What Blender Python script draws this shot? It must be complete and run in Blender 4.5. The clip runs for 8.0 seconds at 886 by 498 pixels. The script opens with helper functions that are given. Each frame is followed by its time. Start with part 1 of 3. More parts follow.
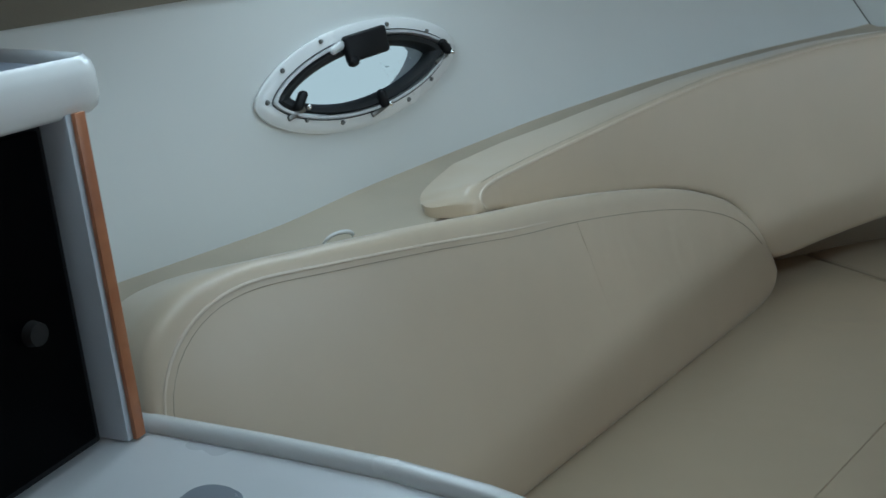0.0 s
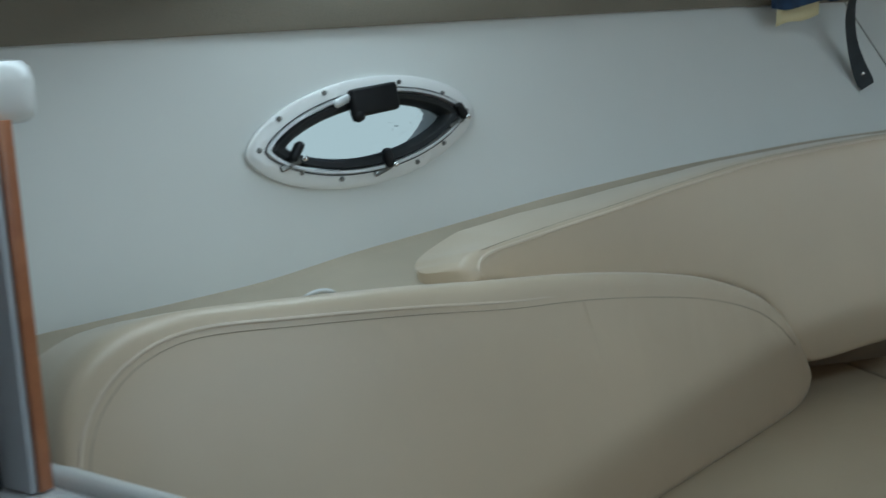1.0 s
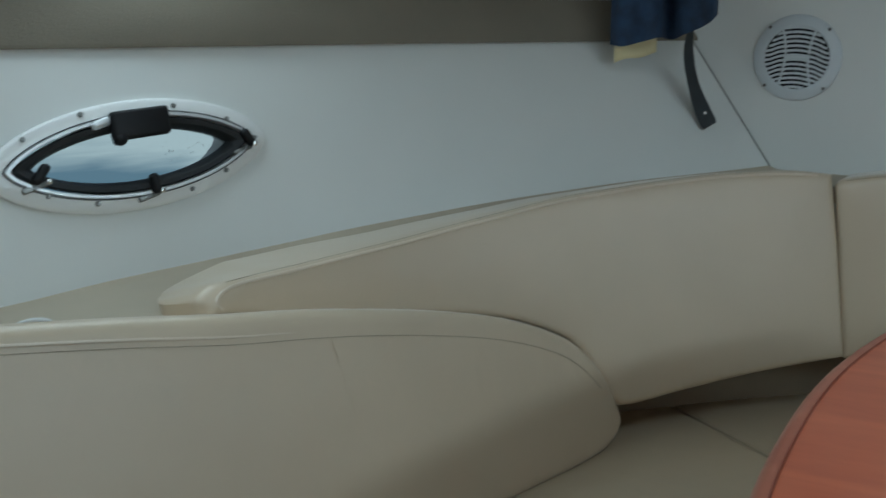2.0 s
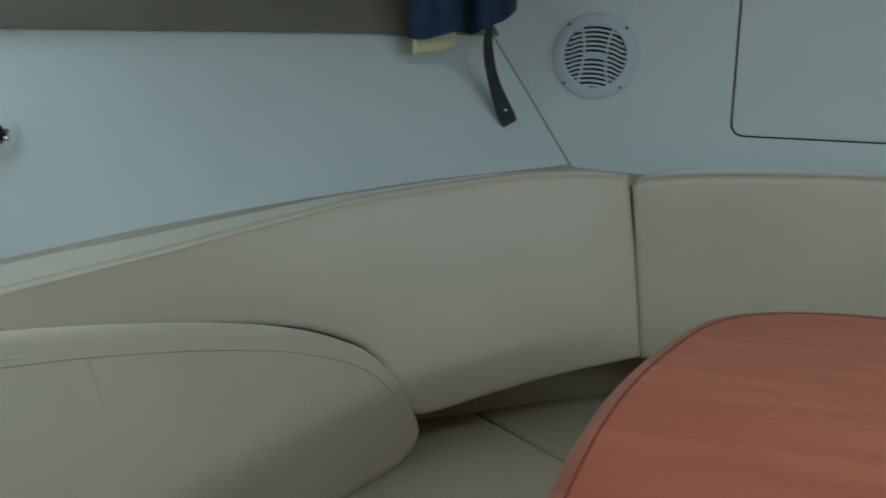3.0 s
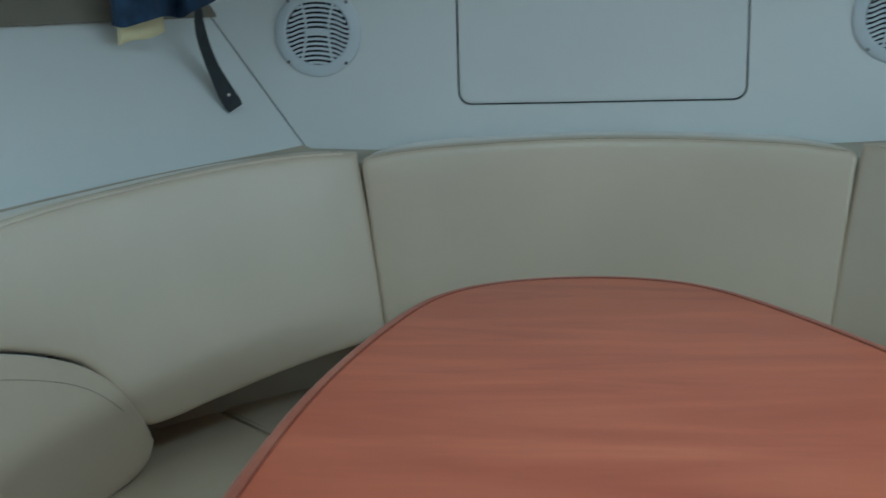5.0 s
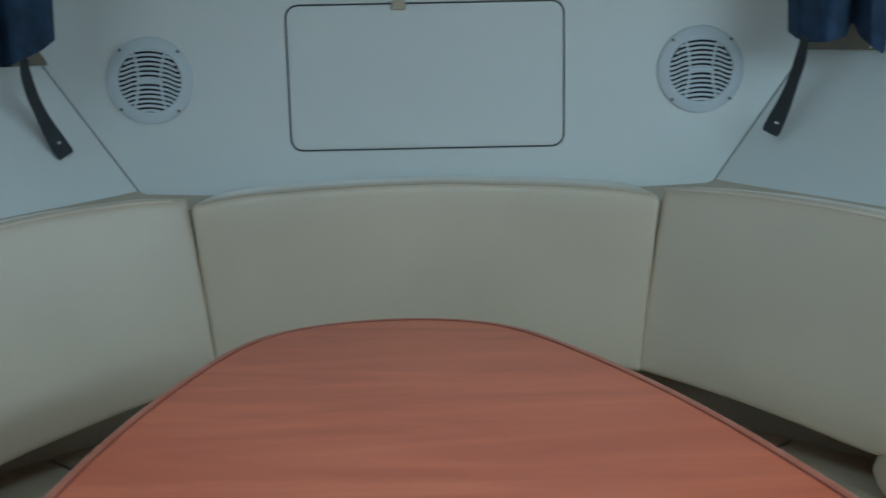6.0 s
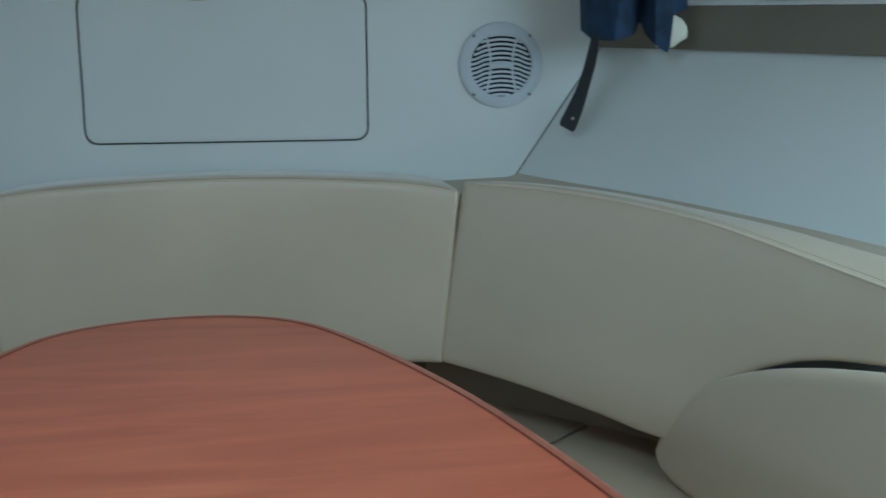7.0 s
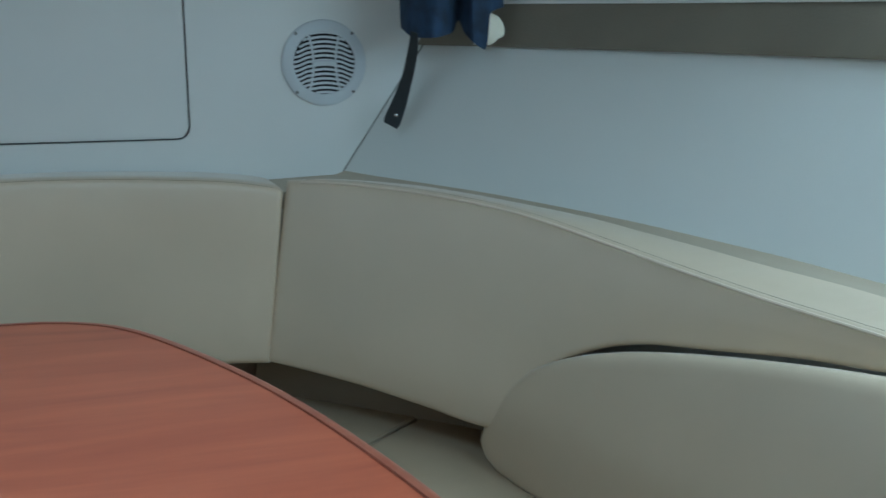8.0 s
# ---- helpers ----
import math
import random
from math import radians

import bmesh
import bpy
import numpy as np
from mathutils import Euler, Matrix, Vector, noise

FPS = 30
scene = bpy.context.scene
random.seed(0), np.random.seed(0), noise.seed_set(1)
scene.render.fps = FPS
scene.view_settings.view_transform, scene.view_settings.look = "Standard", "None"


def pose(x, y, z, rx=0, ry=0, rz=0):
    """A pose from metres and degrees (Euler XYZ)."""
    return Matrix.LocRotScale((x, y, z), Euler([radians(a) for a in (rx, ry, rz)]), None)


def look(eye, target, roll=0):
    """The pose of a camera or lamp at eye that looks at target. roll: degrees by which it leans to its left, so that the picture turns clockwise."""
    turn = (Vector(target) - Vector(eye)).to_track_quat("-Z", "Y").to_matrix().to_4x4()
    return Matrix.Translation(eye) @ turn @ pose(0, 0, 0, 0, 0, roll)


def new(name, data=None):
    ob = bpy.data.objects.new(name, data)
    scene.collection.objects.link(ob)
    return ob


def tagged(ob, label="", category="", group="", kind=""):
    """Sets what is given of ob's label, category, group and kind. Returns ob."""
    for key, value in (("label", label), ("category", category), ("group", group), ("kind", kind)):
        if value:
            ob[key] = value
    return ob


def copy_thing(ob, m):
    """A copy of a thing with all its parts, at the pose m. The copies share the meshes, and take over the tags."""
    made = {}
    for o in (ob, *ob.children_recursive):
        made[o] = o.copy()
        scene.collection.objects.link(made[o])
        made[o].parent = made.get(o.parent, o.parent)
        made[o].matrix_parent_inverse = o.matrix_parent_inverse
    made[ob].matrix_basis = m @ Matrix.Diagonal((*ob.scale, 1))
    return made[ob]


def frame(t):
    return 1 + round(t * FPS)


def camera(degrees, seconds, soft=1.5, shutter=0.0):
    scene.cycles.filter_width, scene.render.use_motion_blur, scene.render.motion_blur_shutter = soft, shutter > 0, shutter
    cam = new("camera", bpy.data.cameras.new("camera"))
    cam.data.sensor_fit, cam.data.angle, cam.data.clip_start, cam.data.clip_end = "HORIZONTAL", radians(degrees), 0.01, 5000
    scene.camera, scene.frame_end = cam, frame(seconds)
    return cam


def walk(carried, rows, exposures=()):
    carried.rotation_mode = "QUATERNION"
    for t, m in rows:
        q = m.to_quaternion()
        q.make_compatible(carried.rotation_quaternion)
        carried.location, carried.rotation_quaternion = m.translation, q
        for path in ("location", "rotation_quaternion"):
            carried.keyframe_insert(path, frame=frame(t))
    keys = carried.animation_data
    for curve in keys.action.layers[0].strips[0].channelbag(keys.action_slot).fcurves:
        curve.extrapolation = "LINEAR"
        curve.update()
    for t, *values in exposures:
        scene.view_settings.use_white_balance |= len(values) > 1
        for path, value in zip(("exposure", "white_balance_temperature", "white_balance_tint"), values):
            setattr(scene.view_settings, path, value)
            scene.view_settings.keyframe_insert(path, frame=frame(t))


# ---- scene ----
cam = camera(46.2, 8.0, soft=1.5, shutter=0.4)
PATH = [
    (0, (-0.536, -0.352, 1.265), (-1.339, 1.381, 0.672), -4.6),
    (0.5, (-0.568, -0.329, 1.247), (-1.389, 1.412, 0.704), -1.0),
    (1, (-0.502, -0.221, 1.188), (-1.415, 1.512, 0.782), -1.4),
    (1.5, (-0.351, -0.103, 1.176), (-1.275, 1.63, 0.801), 0.5),
    (2, (-0.236, -0.025, 1.185), (-1.121, 1.733, 0.83), 0.5),
    (2.2, (-0.232, -0.006, 1.19), (-1.061, 1.78, 0.842), 0.9),
    (3.3, (-0.225, 0.157, 1.185), (-0.733, 2.053, 0.8), 1.2),
    (3.5, (-0.175, 0.203, 1.185), (-0.692, 2.087, 0.757), -0.4),
    (4, (-0.162, 0.251, 1.175), (-0.648, 2.149, 0.772), -2.5),
    (4.2, (-0.164, 0.27, 1.181), (-0.591, 2.175, 0.747), -1.8),
    (5.3, (-0.051, 0.143, 1.24), (-0.203, 2.093, 0.823), -1.5),
    (5.5, (-0.032, 0.13, 1.261), (-0.136, 2.084, 0.849), -0.9),
    (6, (0.035, 0.121, 1.242), (0.033, 2.087, 0.874), -1.2),
    (6.5, (0.106, 0.123, 1.255), (0.244, 2.082, 0.877), -0.7),
    (7, (0.136, 0.117, 1.242), (0.416, 2.059, 0.858), -0.3),
    (7.5, (0.17, 0.109, 1.255), (0.589, 2.025, 0.863), -0.5),
    (8, (0.195, 0.097, 1.236), (0.744, 1.981, 0.851), -0.3),
]
walk(cam, [(t, look(eye, target, roll)) for t, eye, target, roll in PATH], [(0.0, -0.32, 6080, 13), (0.8, -0.34, 6230, 12), (1.5, -0.49, 6330, 12), (2.2, -0.52, 6300, 11), (3.5, -0.53, 5850, 3), (4.2, -0.40, 5680, 3), (5.5, -0.27, 5660, 5), (7.0, -0.31, 5570, 5), (8.0, -0.34, 5640, 6)])

# ---- world and light ----
world = bpy.data.worlds.new("sky")
scene.world = world
world.use_nodes = True
wn = world.node_tree
sky = wn.nodes.new("ShaderNodeTexSky")
sky.sky_type, sky.sun_disc = "NISHITA", False
sky.sun_elevation, sky.sun_rotation = radians(40), radians(120)
wn.nodes["Background"].inputs[1].default_value = 0.12
wn.links.new(sky.outputs[0], wn.nodes["Background"].inputs[0])


def area_lamp(name, place, target, w, h, power, colour):
    d = bpy.data.lights.new(name, "AREA")
    d.shape, d.size, d.size_y, d.energy, d.color = "RECTANGLE", w, h, power, colour
    ob = new(name, d)
    ob.matrix_world = look(place, target)
    return ob


DAY = (0.70, 0.92, 1.0)
area_lamp("companionway_daylight", (0.60, -1.13, 1.42), (-0.5, 1.6, 0.70), 0.55, 0.70, 2.8, (0.80, 0.95, 1.0))
area_lamp("hatch_daylight", (0.0, 1.05, 1.74), (0.0, 1.05, 0.0), 0.45, 0.45, 5.2, (0.64, 0.88, 1.0))
area_lamp("window_daylight", (1.28, 0.86, 1.41), (0.46, 1.03, 0.62), 1.55, 0.18, 11.0, DAY)
area_lamp("window_daylight", (-1.29, 1.02, 1.41), (-0.68, 1.12, 0.58), 1.6, 0.16, 4.8, DAY)


# ---- materials ----
def material(name, colour, rough=0.5, metal=0.0, grain=400.0, bump=0.05, vary=0.06, blotch=6.0, coat=0.0, spec=0.5, dent=0.0, coat_rough=0.28, coat_ior=1.5, sheen=0.0):
    m = bpy.data.materials.new(name)
    m.use_nodes = True
    t = m.node_tree
    b = t.nodes["Principled BSDF"]
    b.inputs["Roughness"].default_value = rough
    b.inputs["Metallic"].default_value = metal
    b.inputs["Coat Weight"].default_value = coat
    b.inputs["Coat Roughness"].default_value, b.inputs["Coat IOR"].default_value = coat_rough, coat_ior
    b.inputs["Sheen Weight"].default_value, b.inputs["Sheen Roughness"].default_value = sheen, 0.3
    b.inputs["Specular IOR Level"].default_value = spec
    pos = t.nodes.new("ShaderNodeNewGeometry")
    big = t.nodes.new("ShaderNodeTexNoise")
    big.inputs["Scale"].default_value, big.inputs["Detail"].default_value = blotch, 4
    fine = t.nodes.new("ShaderNodeTexNoise")
    fine.inputs["Scale"].default_value, fine.inputs["Detail"].default_value = grain, 3
    t.links.new(pos.outputs["Position"], big.inputs["Vector"])
    t.links.new(pos.outputs["Position"], fine.inputs["Vector"])
    ramp = t.nodes.new("ShaderNodeValToRGB")
    lo = [max(0, c * (1 - vary)) for c in colour]
    hi = [min(1, c * (1 + vary)) for c in colour]
    ramp.color_ramp.elements[0].color = (*lo, 1)
    ramp.color_ramp.elements[1].color = (*hi, 1)
    ramp.color_ramp.elements[0].position, ramp.color_ramp.elements[1].position = 0.3, 0.7
    t.links.new(big.outputs["Fac"], ramp.inputs[0])
    t.links.new(ramp.outputs[0], b.inputs["Base Color"])
    bp = t.nodes.new("ShaderNodeBump")
    bp.inputs["Strength"].default_value, bp.inputs["Distance"].default_value = bump, 0.002
    t.links.new(fine.outputs["Fac"], bp.inputs["Height"])
    if dent:
        soft = t.nodes.new("ShaderNodeTexNoise")
        soft.inputs["Scale"].default_value, soft.inputs["Detail"].default_value, soft.inputs["Distortion"].default_value = 7, 2, 0.6
        t.links.new(pos.outputs["Position"], soft.inputs["Vector"])
        b2 = t.nodes.new("ShaderNodeBump")
        b2.inputs["Strength"].default_value, b2.inputs["Distance"].default_value = dent, 0.02
        t.links.new(soft.outputs["Fac"], b2.inputs["Height"])
        t.links.new(b2.outputs[0], bp.inputs["Normal"])
    t.links.new(bp.outputs[0], b.inputs["Normal"])
    rr = t.nodes.new("ShaderNodeMapRange")
    rr.inputs[3].default_value, rr.inputs[4].default_value = max(0, rough - 0.06), min(1, rough + 0.06)
    t.links.new(big.outputs["Fac"], rr.inputs[0])
    t.links.new(rr.outputs[0], b.inputs["Roughness"])
    return m


def wood_material(name, dark, light, scale=1.0, rough=0.35, coat=0.15):
    m = bpy.data.materials.new(name)
    m.use_nodes = True
    t = m.node_tree
    b = t.nodes["Principled BSDF"]
    b.inputs["Roughness"].default_value, b.inputs["Coat Weight"].default_value = rough, coat
    b.inputs["Coat Roughness"].default_value = 0.3
    pos = t.nodes.new("ShaderNodeNewGeometry")
    mp = t.nodes.new("ShaderNodeMapping")
    mp.inputs["Scale"].default_value = (1.0 * scale, 5.5 * scale, 5.5 * scale)
    t.links.new(pos.outputs["Position"], mp.inputs[0])
    n1 = t.nodes.new("ShaderNodeTexNoise")
    n1.inputs["Scale"].default_value, n1.inputs["Detail"].default_value, n1.inputs["Distortion"].default_value = 1.4, 6, 2.2
    n2 = t.nodes.new("ShaderNodeTexNoise")
    n2.inputs["Scale"].default_value, n2.inputs["Detail"].default_value = 12, 4
    t.links.new(mp.outputs[0], n1.inputs["Vector"])
    t.links.new(mp.outputs[0], n2.inputs["Vector"])
    mix = t.nodes.new("ShaderNodeMath")
    mix.operation = "MULTIPLY_ADD"
    mix.inputs[1].default_value = 0.2
    t.links.new(n2.outputs["Fac"], mix.inputs[0])
    t.links.new(n1.outputs["Fac"], mix.inputs[2])
    ramp = t.nodes.new("ShaderNodeValToRGB")
    ramp.color_ramp.elements[0].color, ramp.color_ramp.elements[1].color = (*dark, 1), (*light, 1)
    ramp.color_ramp.elements[0].position, ramp.color_ramp.elements[1].position = 0.36, 0.84
    t.links.new(mix.outputs[0], ramp.inputs[0])
    t.links.new(ramp.outputs[0], b.inputs["Base Color"])
    return m


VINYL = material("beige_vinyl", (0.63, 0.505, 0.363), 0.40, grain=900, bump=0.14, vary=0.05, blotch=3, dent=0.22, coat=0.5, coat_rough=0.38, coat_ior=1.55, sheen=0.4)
PIPING = material("beige_piping", (0.75, 0.63, 0.50), 0.34, grain=900, bump=0.05)
THREAD = material("tan_thread", (0.40, 0.32, 0.23), 0.8)
# the backrest vinyl again, with the seats' shade put into a darker colour
SHADEDVINYL = material("beige_vinyl_shaded", (0.51, 0.405, 0.28), 0.42, grain=900, bump=0.14, vary=0.05, blotch=3, dent=0.3)
WALL = material("cream_wall_vinyl", (0.72, 0.73, 0.70), 0.42, grain=700, bump=0.08, vary=0.025, blotch=2.5)
LEDGE = material("beige_liner", (0.50, 0.42, 0.315), 0.5, grain=600, bump=0.08)
BAND = material("taupe_headliner", (0.215, 0.186, 0.142), 0.75, grain=260, bump=0.35, vary=0.08, blotch=5)
GELCOAT = material("white_gelcoat", (0.80, 0.80, 0.78), 0.25, grain=300, bump=0.01, vary=0.02, coat=0.3)
COUNTER = material("white_counter", (0.72, 0.73, 0.74), 0.3, grain=500, bump=0.02, vary=0.03)
SHELFTOP = material("blue_grey_shelf", (0.42, 0.48, 0.57), 0.35, grain=500, bump=0.02, vary=0.04)
LAMINATE = material("grey_laminate", (0.58, 0.62, 0.66), 0.45, grain=500, bump=0.03)
EDGEWOOD = wood_material("edge_cherry", (0.36, 0.12, 0.05), (0.55, 0.22, 0.10))
CHERRY = wood_material("cherry_tabletop", (0.480, 0.097, 0.043), (0.645, 0.160, 0.075), rough=0.40, coat=0.08)
RIMWOOD = wood_material("table_edge", (0.37, 0.088, 0.046), (0.49, 0.155, 0.088))
BLACK = material("black_plastic", (0.008, 0.008, 0.009), 0.45, grain=600, bump=0.05, spec=0.25)
KNOB = material("dull_brown_plastic", (0.007, 0.006, 0.005), 0.8)
SPOTS = bpy.data.materials.new("dried_salt")
SPOTS.use_nodes = True
haze = SPOTS.node_tree.nodes.new("ShaderNodeBsdfTranslucent")
haze.inputs[0].default_value = (0.92, 0.95, 0.95, 1)
SPOTS.node_tree.links.new(haze.outputs[0], SPOTS.node_tree.nodes["Material Output"].inputs[0])
GASKET = material("black_rubber", (0.01, 0.011, 0.012), 0.6)
OVENGLASS = material("black_oven_glass", (0.0012, 0.0012, 0.0016), 0.4, spec=0.02)
PLASTIC = material("white_speaker_plastic", (0.62, 0.66, 0.68), 0.45)
CHROME = material("polished_steel", (0.75, 0.75, 0.74), 0.18, metal=1.0)
STEEL = material("screw_steel", (0.22, 0.22, 0.21), 0.35, metal=1.0)
WHITEMETAL = material("brushed_white_metal", (0.74, 0.76, 0.77), 0.3, metal=0.4)
# brown that stands for the shade in the gaps under the backrests
GAPSHADE = material("gap_shade_brown", (0.30, 0.24, 0.17), 0.6)
WELT = material("grey_welt", (0.20, 0.20, 0.18), 0.7)
BLUECLOTH = material("navy_cloth", (0.016, 0.038, 0.080), 0.85, grain=900, bump=0.5, vary=0.45, blotch=28)
STRAP = material("dark_strap", (0.03, 0.036, 0.04), 0.7, grain=900, bump=0.4, vary=0.2, blotch=30)
FOAM = material("yellowed_foam", (0.72, 0.62, 0.36), 0.9, grain=300, bump=0.5)
DARKLINE = material("dark_inlay", (0.27, 0.066, 0.036), 0.6)
# the yellowed foam to starboard, its backlight put into a paler colour
BACKLITFOAM = material("backlit_foam", (0.80, 0.76, 0.62), 0.9, grain=300, bump=0.5)
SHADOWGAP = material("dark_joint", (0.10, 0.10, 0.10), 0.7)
GREY = material("grey_plastic", (0.22, 0.25, 0.29), 0.4)
FLOORWOOD = wood_material("cabin_sole", (0.20, 0.10, 0.05), (0.32, 0.18, 0.09))
CEIL = material("taupe_ceiling", (0.34, 0.29, 0.235), 0.75, grain=300, bump=0.1)
GLASS = bpy.data.materials.new("window_glass")
GLASS.use_nodes = True
g = GLASS.node_tree.nodes["Principled BSDF"]
g.inputs["Transmission Weight"].default_value, g.inputs["Roughness"].default_value = 1.0, 0.02
g.inputs["IOR"].default_value = 1.1


# ---- mesh helpers ----
def mesh_object(name, verts, faces, mat, parent=None, label="", smooth=True):
    me = bpy.data.meshes.new(name)
    me.from_pydata([tuple(v) for v in verts], [], faces)
    bm = bmesh.new()
    bm.from_mesh(me)
    bmesh.ops.recalc_face_normals(bm, faces=bm.faces)
    bm.to_mesh(me)
    bm.free()
    me.materials.append(mat)
    if smooth:
        me.shade_smooth()
        me.set_sharp_from_angle(angle=radians(50))
    ob = new(name, me)
    if parent:
        ob.parent = parent
    if label:
        ob["label"] = label
    return ob


def thing(name, label, category, kind="", group=""):
    return tagged(new(name), label, category, group, kind)


def part(name, bm, mat, parent, label="", smooth=True):
    bmesh.ops.recalc_face_normals(bm, faces=bm.faces)
    me = bpy.data.meshes.new(name)
    bm.to_mesh(me)
    bm.free()
    me.materials.append(mat)
    if smooth:
        me.shade_smooth()
        me.set_sharp_from_angle(angle=radians(40))
    ob = new(name, me)
    if parent:
        ob.parent = parent
    if label:
        ob["label"] = label
    return ob


def box(x0, x1, y0, y1, z0, z1, bevel=0.004, seg=2):
    bm = bmesh.new()
    bmesh.ops.create_cube(bm, size=1)
    for v in bm.verts:
        v.co = ((x0 + x1) / 2 + v.co.x * (x1 - x0), (y0 + y1) / 2 + v.co.y * (y1 - y0), (z0 + z1) / 2 + v.co.z * (z1 - z0))
    if bevel:
        bmesh.ops.bevel(bm, geom=bm.edges[:], offset=bevel, segments=seg, affect="EDGES", profile=0.5)
    return bm


def tube(points, r, n=8, closed=False):
    """A round bar along points."""
    bm = bmesh.new()
    pts = [Vector(p) for p in points]
    rings = []
    for i, p in enumerate(pts):
        a = pts[i - 1] if i or closed else p
        b = pts[(i + 1) % len(pts)] if i + 1 < len(pts) or closed else p
        d = (b - a).normalized()
        s = d.cross(Vector((0, 0, 1)))
        if s.length < 0.01:
            s = d.cross(Vector((1, 0, 0)))
        s.normalize()
        u = s.cross(d)
        rings.append([bm.verts.new(p + r * (math.cos(k * math.tau / n) * s + math.sin(k * math.tau / n) * u)) for k in range(n)])
    m = len(rings)
    for i in range(m if closed else m - 1):
        a, b = rings[i], rings[(i + 1) % m]
        for k in range(n):
            bm.faces.new((a[k], a[(k + 1) % n], b[(k + 1) % n], b[k]))
    if not closed:
        bm.faces.new(rings[0])
        bm.faces.new(rings[-1])
    return bm


def smooth_curve(keys):
    """A smooth function through (u, v) keys (monotone cubic)."""
    us, vs = [k[0] for k in keys], [k[1] for k in keys]
    n = len(us)
    d = [(vs[i + 1] - vs[i]) / (us[i + 1] - us[i]) for i in range(n - 1)]
    m = [d[0]] + [0 if d[i - 1] * d[i] <= 0 else 2 * d[i - 1] * d[i] / (d[i - 1] + d[i]) for i in range(1, n - 1)] + [d[-1]]

    def f(u):
        if u <= us[0]:
            return vs[0]
        if u >= us[-1]:
            return vs[-1]
        i = max(k for k in range(n - 1) if us[k] <= u)
        h = us[i + 1] - us[i]
        t = (u - us[i]) / h
        return (vs[i] * (1 + 2 * t) * (1 - t) ** 2 + m[i] * h * t * (1 - t) ** 2 + vs[i + 1] * t * t * (3 - 2 * t) + m[i + 1] * h * t * t * (t - 1))
    return f


def clustered(n, k=0.6):
    """0..1 in n steps, closer together at the ends."""
    return [(1 - k) * i / n + k * (0.5 - 0.5 * math.cos(math.pi * i / n)) for i in range(n + 1)]


def edge_depth(d, r, bulge):
    """How far behind the face plane a pad's surface lies, d metres inside its edge."""
    d = max(0.0, d)
    w = r * (1 - math.sqrt(max(0, 1 - (1 - d / r) ** 2))) if d < r else 0.0
    return w - bulge * min(1, d / 0.09) * (2 - min(1, d / 0.09))


def pad(u0, u1, top, bot, place, thick, r, bulge=0.006, nu=70, nv=22, radius=None):
    """A stuffed pad: front face between bot(u) and top(u), edges rounded by r, thick(u) deep. place(u, v, w): w metres behind the face."""
    radius = radius or (lambda u: r)
    us = [u0 + (u1 - u0) * s for s in clustered(nu, 0.75)]
    vs = clustered(nv, 0.85)
    verts, faces = [], []
    for u in us:
        b, t = bot(u), top(u)
        for s in vs:
            v = b + (t - b) * s
            slope_t = (top(u + 0.004) - top(u - 0.004)) / 0.008
            slope_b = (bot(u + 0.004) - bot(u - 0.004)) / 0.008
            d = min((t - v) / math.hypot(1, slope_t), (v - b) / math.hypot(1, slope_b), u - u0, u1 - u)
            d = max(0.0, d)
            verts.append(place(u, v, edge_depth(d, radius(u), bulge)))
    cols = len(vs)
    nf = len(verts)
    for i in range(nu):
        for j in range(nv):
            a = i * cols + j
            faces.append((a, a + cols, a + cols + 1, a + 1))
    ring = [i * cols for i in range(nu + 1)] + [nu * cols + j for j in range(1, cols)] + [i * cols + nv for i in range(nu - 1, -1, -1)] + [j for j in range(nv - 1, 0, -1)]
    uv = {}
    for i, u in enumerate(us):
        for j, s in enumerate(vs):
            uv[i * cols + j] = (u, bot(u) + (top(u) - bot(u)) * s)
    steps = (0.35, 0.7, 1.0)
    prev = ring
    for st in steps:
        cur = []
        for k in ring:
            u, v = uv[k]
            cur.append(len(verts))
            verts.append(place(u, v, radius(u) + (thick(u) - radius(u)) * st))
        for k in range(len(ring)):
            k2 = (k + 1) % len(ring)
            faces.append((prev[k], prev[k2], cur[k2], cur[k]))
        prev = cur
    base = len(verts)
    back = {}
    for idx, k in enumerate(ring):
        back[k] = prev[idx]
    for k in range(nf):
        if k not in back:
            u, v = uv[k]
            back[k] = len(verts)
            verts.append(place(u, v, thick(u)))
    for i in range(nu):
        for j in range(nv):
            a = i * cols + j
            faces.append((back[a + 1], back[a + cols + 1], back[a + cols], back[a]))
    return verts, faces


def mirrored(verts, side):
    return [(x * -side, y, z) for x, y, z in verts]


def fitted(verts, side):
    """Cushions are built to port; those to starboard are their mirror image."""
    return [(x * -side, y, z) for x, y, z in verts]


# ---- hull liner ----
def wall_x(y, z):
    """Half breadth of the cabin side, flaring outward as it rises, most at the bow."""
    q = max(y, 0.5) - 1.18
    g = min(max((y - 1.1) / 1.266, 0), 1)
    return 1.3646 - 0.298 * q - 0.278 * max(0, q - 0.1) ** 2 + (0.17 + 0.509 * g * g * (3 - 2 * g)) * (z - 1.04)


BOW = 2.37
Y_AFT = -1.2


def band_z(y):
    return 1.166 + 0.030 * y


def b_base(u):
    """Half breadth of the side backrest's foot line, and its slope."""
    return 1.068 - 0.417 * (u - 1.04) - 0.555 * (u - 1.04) * (u - 1.764), 0.417 + 0.555 * (2 * u - 2.804)


def b_face(y):
    """Half breadth of the side backrest's face near its top."""
    u = y
    for _ in range(6):
        s_ = b_base(u)[1]
        u = y - 0.062 * s_ / math.hypot(1, s_)
    x, s_ = b_base(u)
    return x + 0.062 / math.hypot(1, s_)


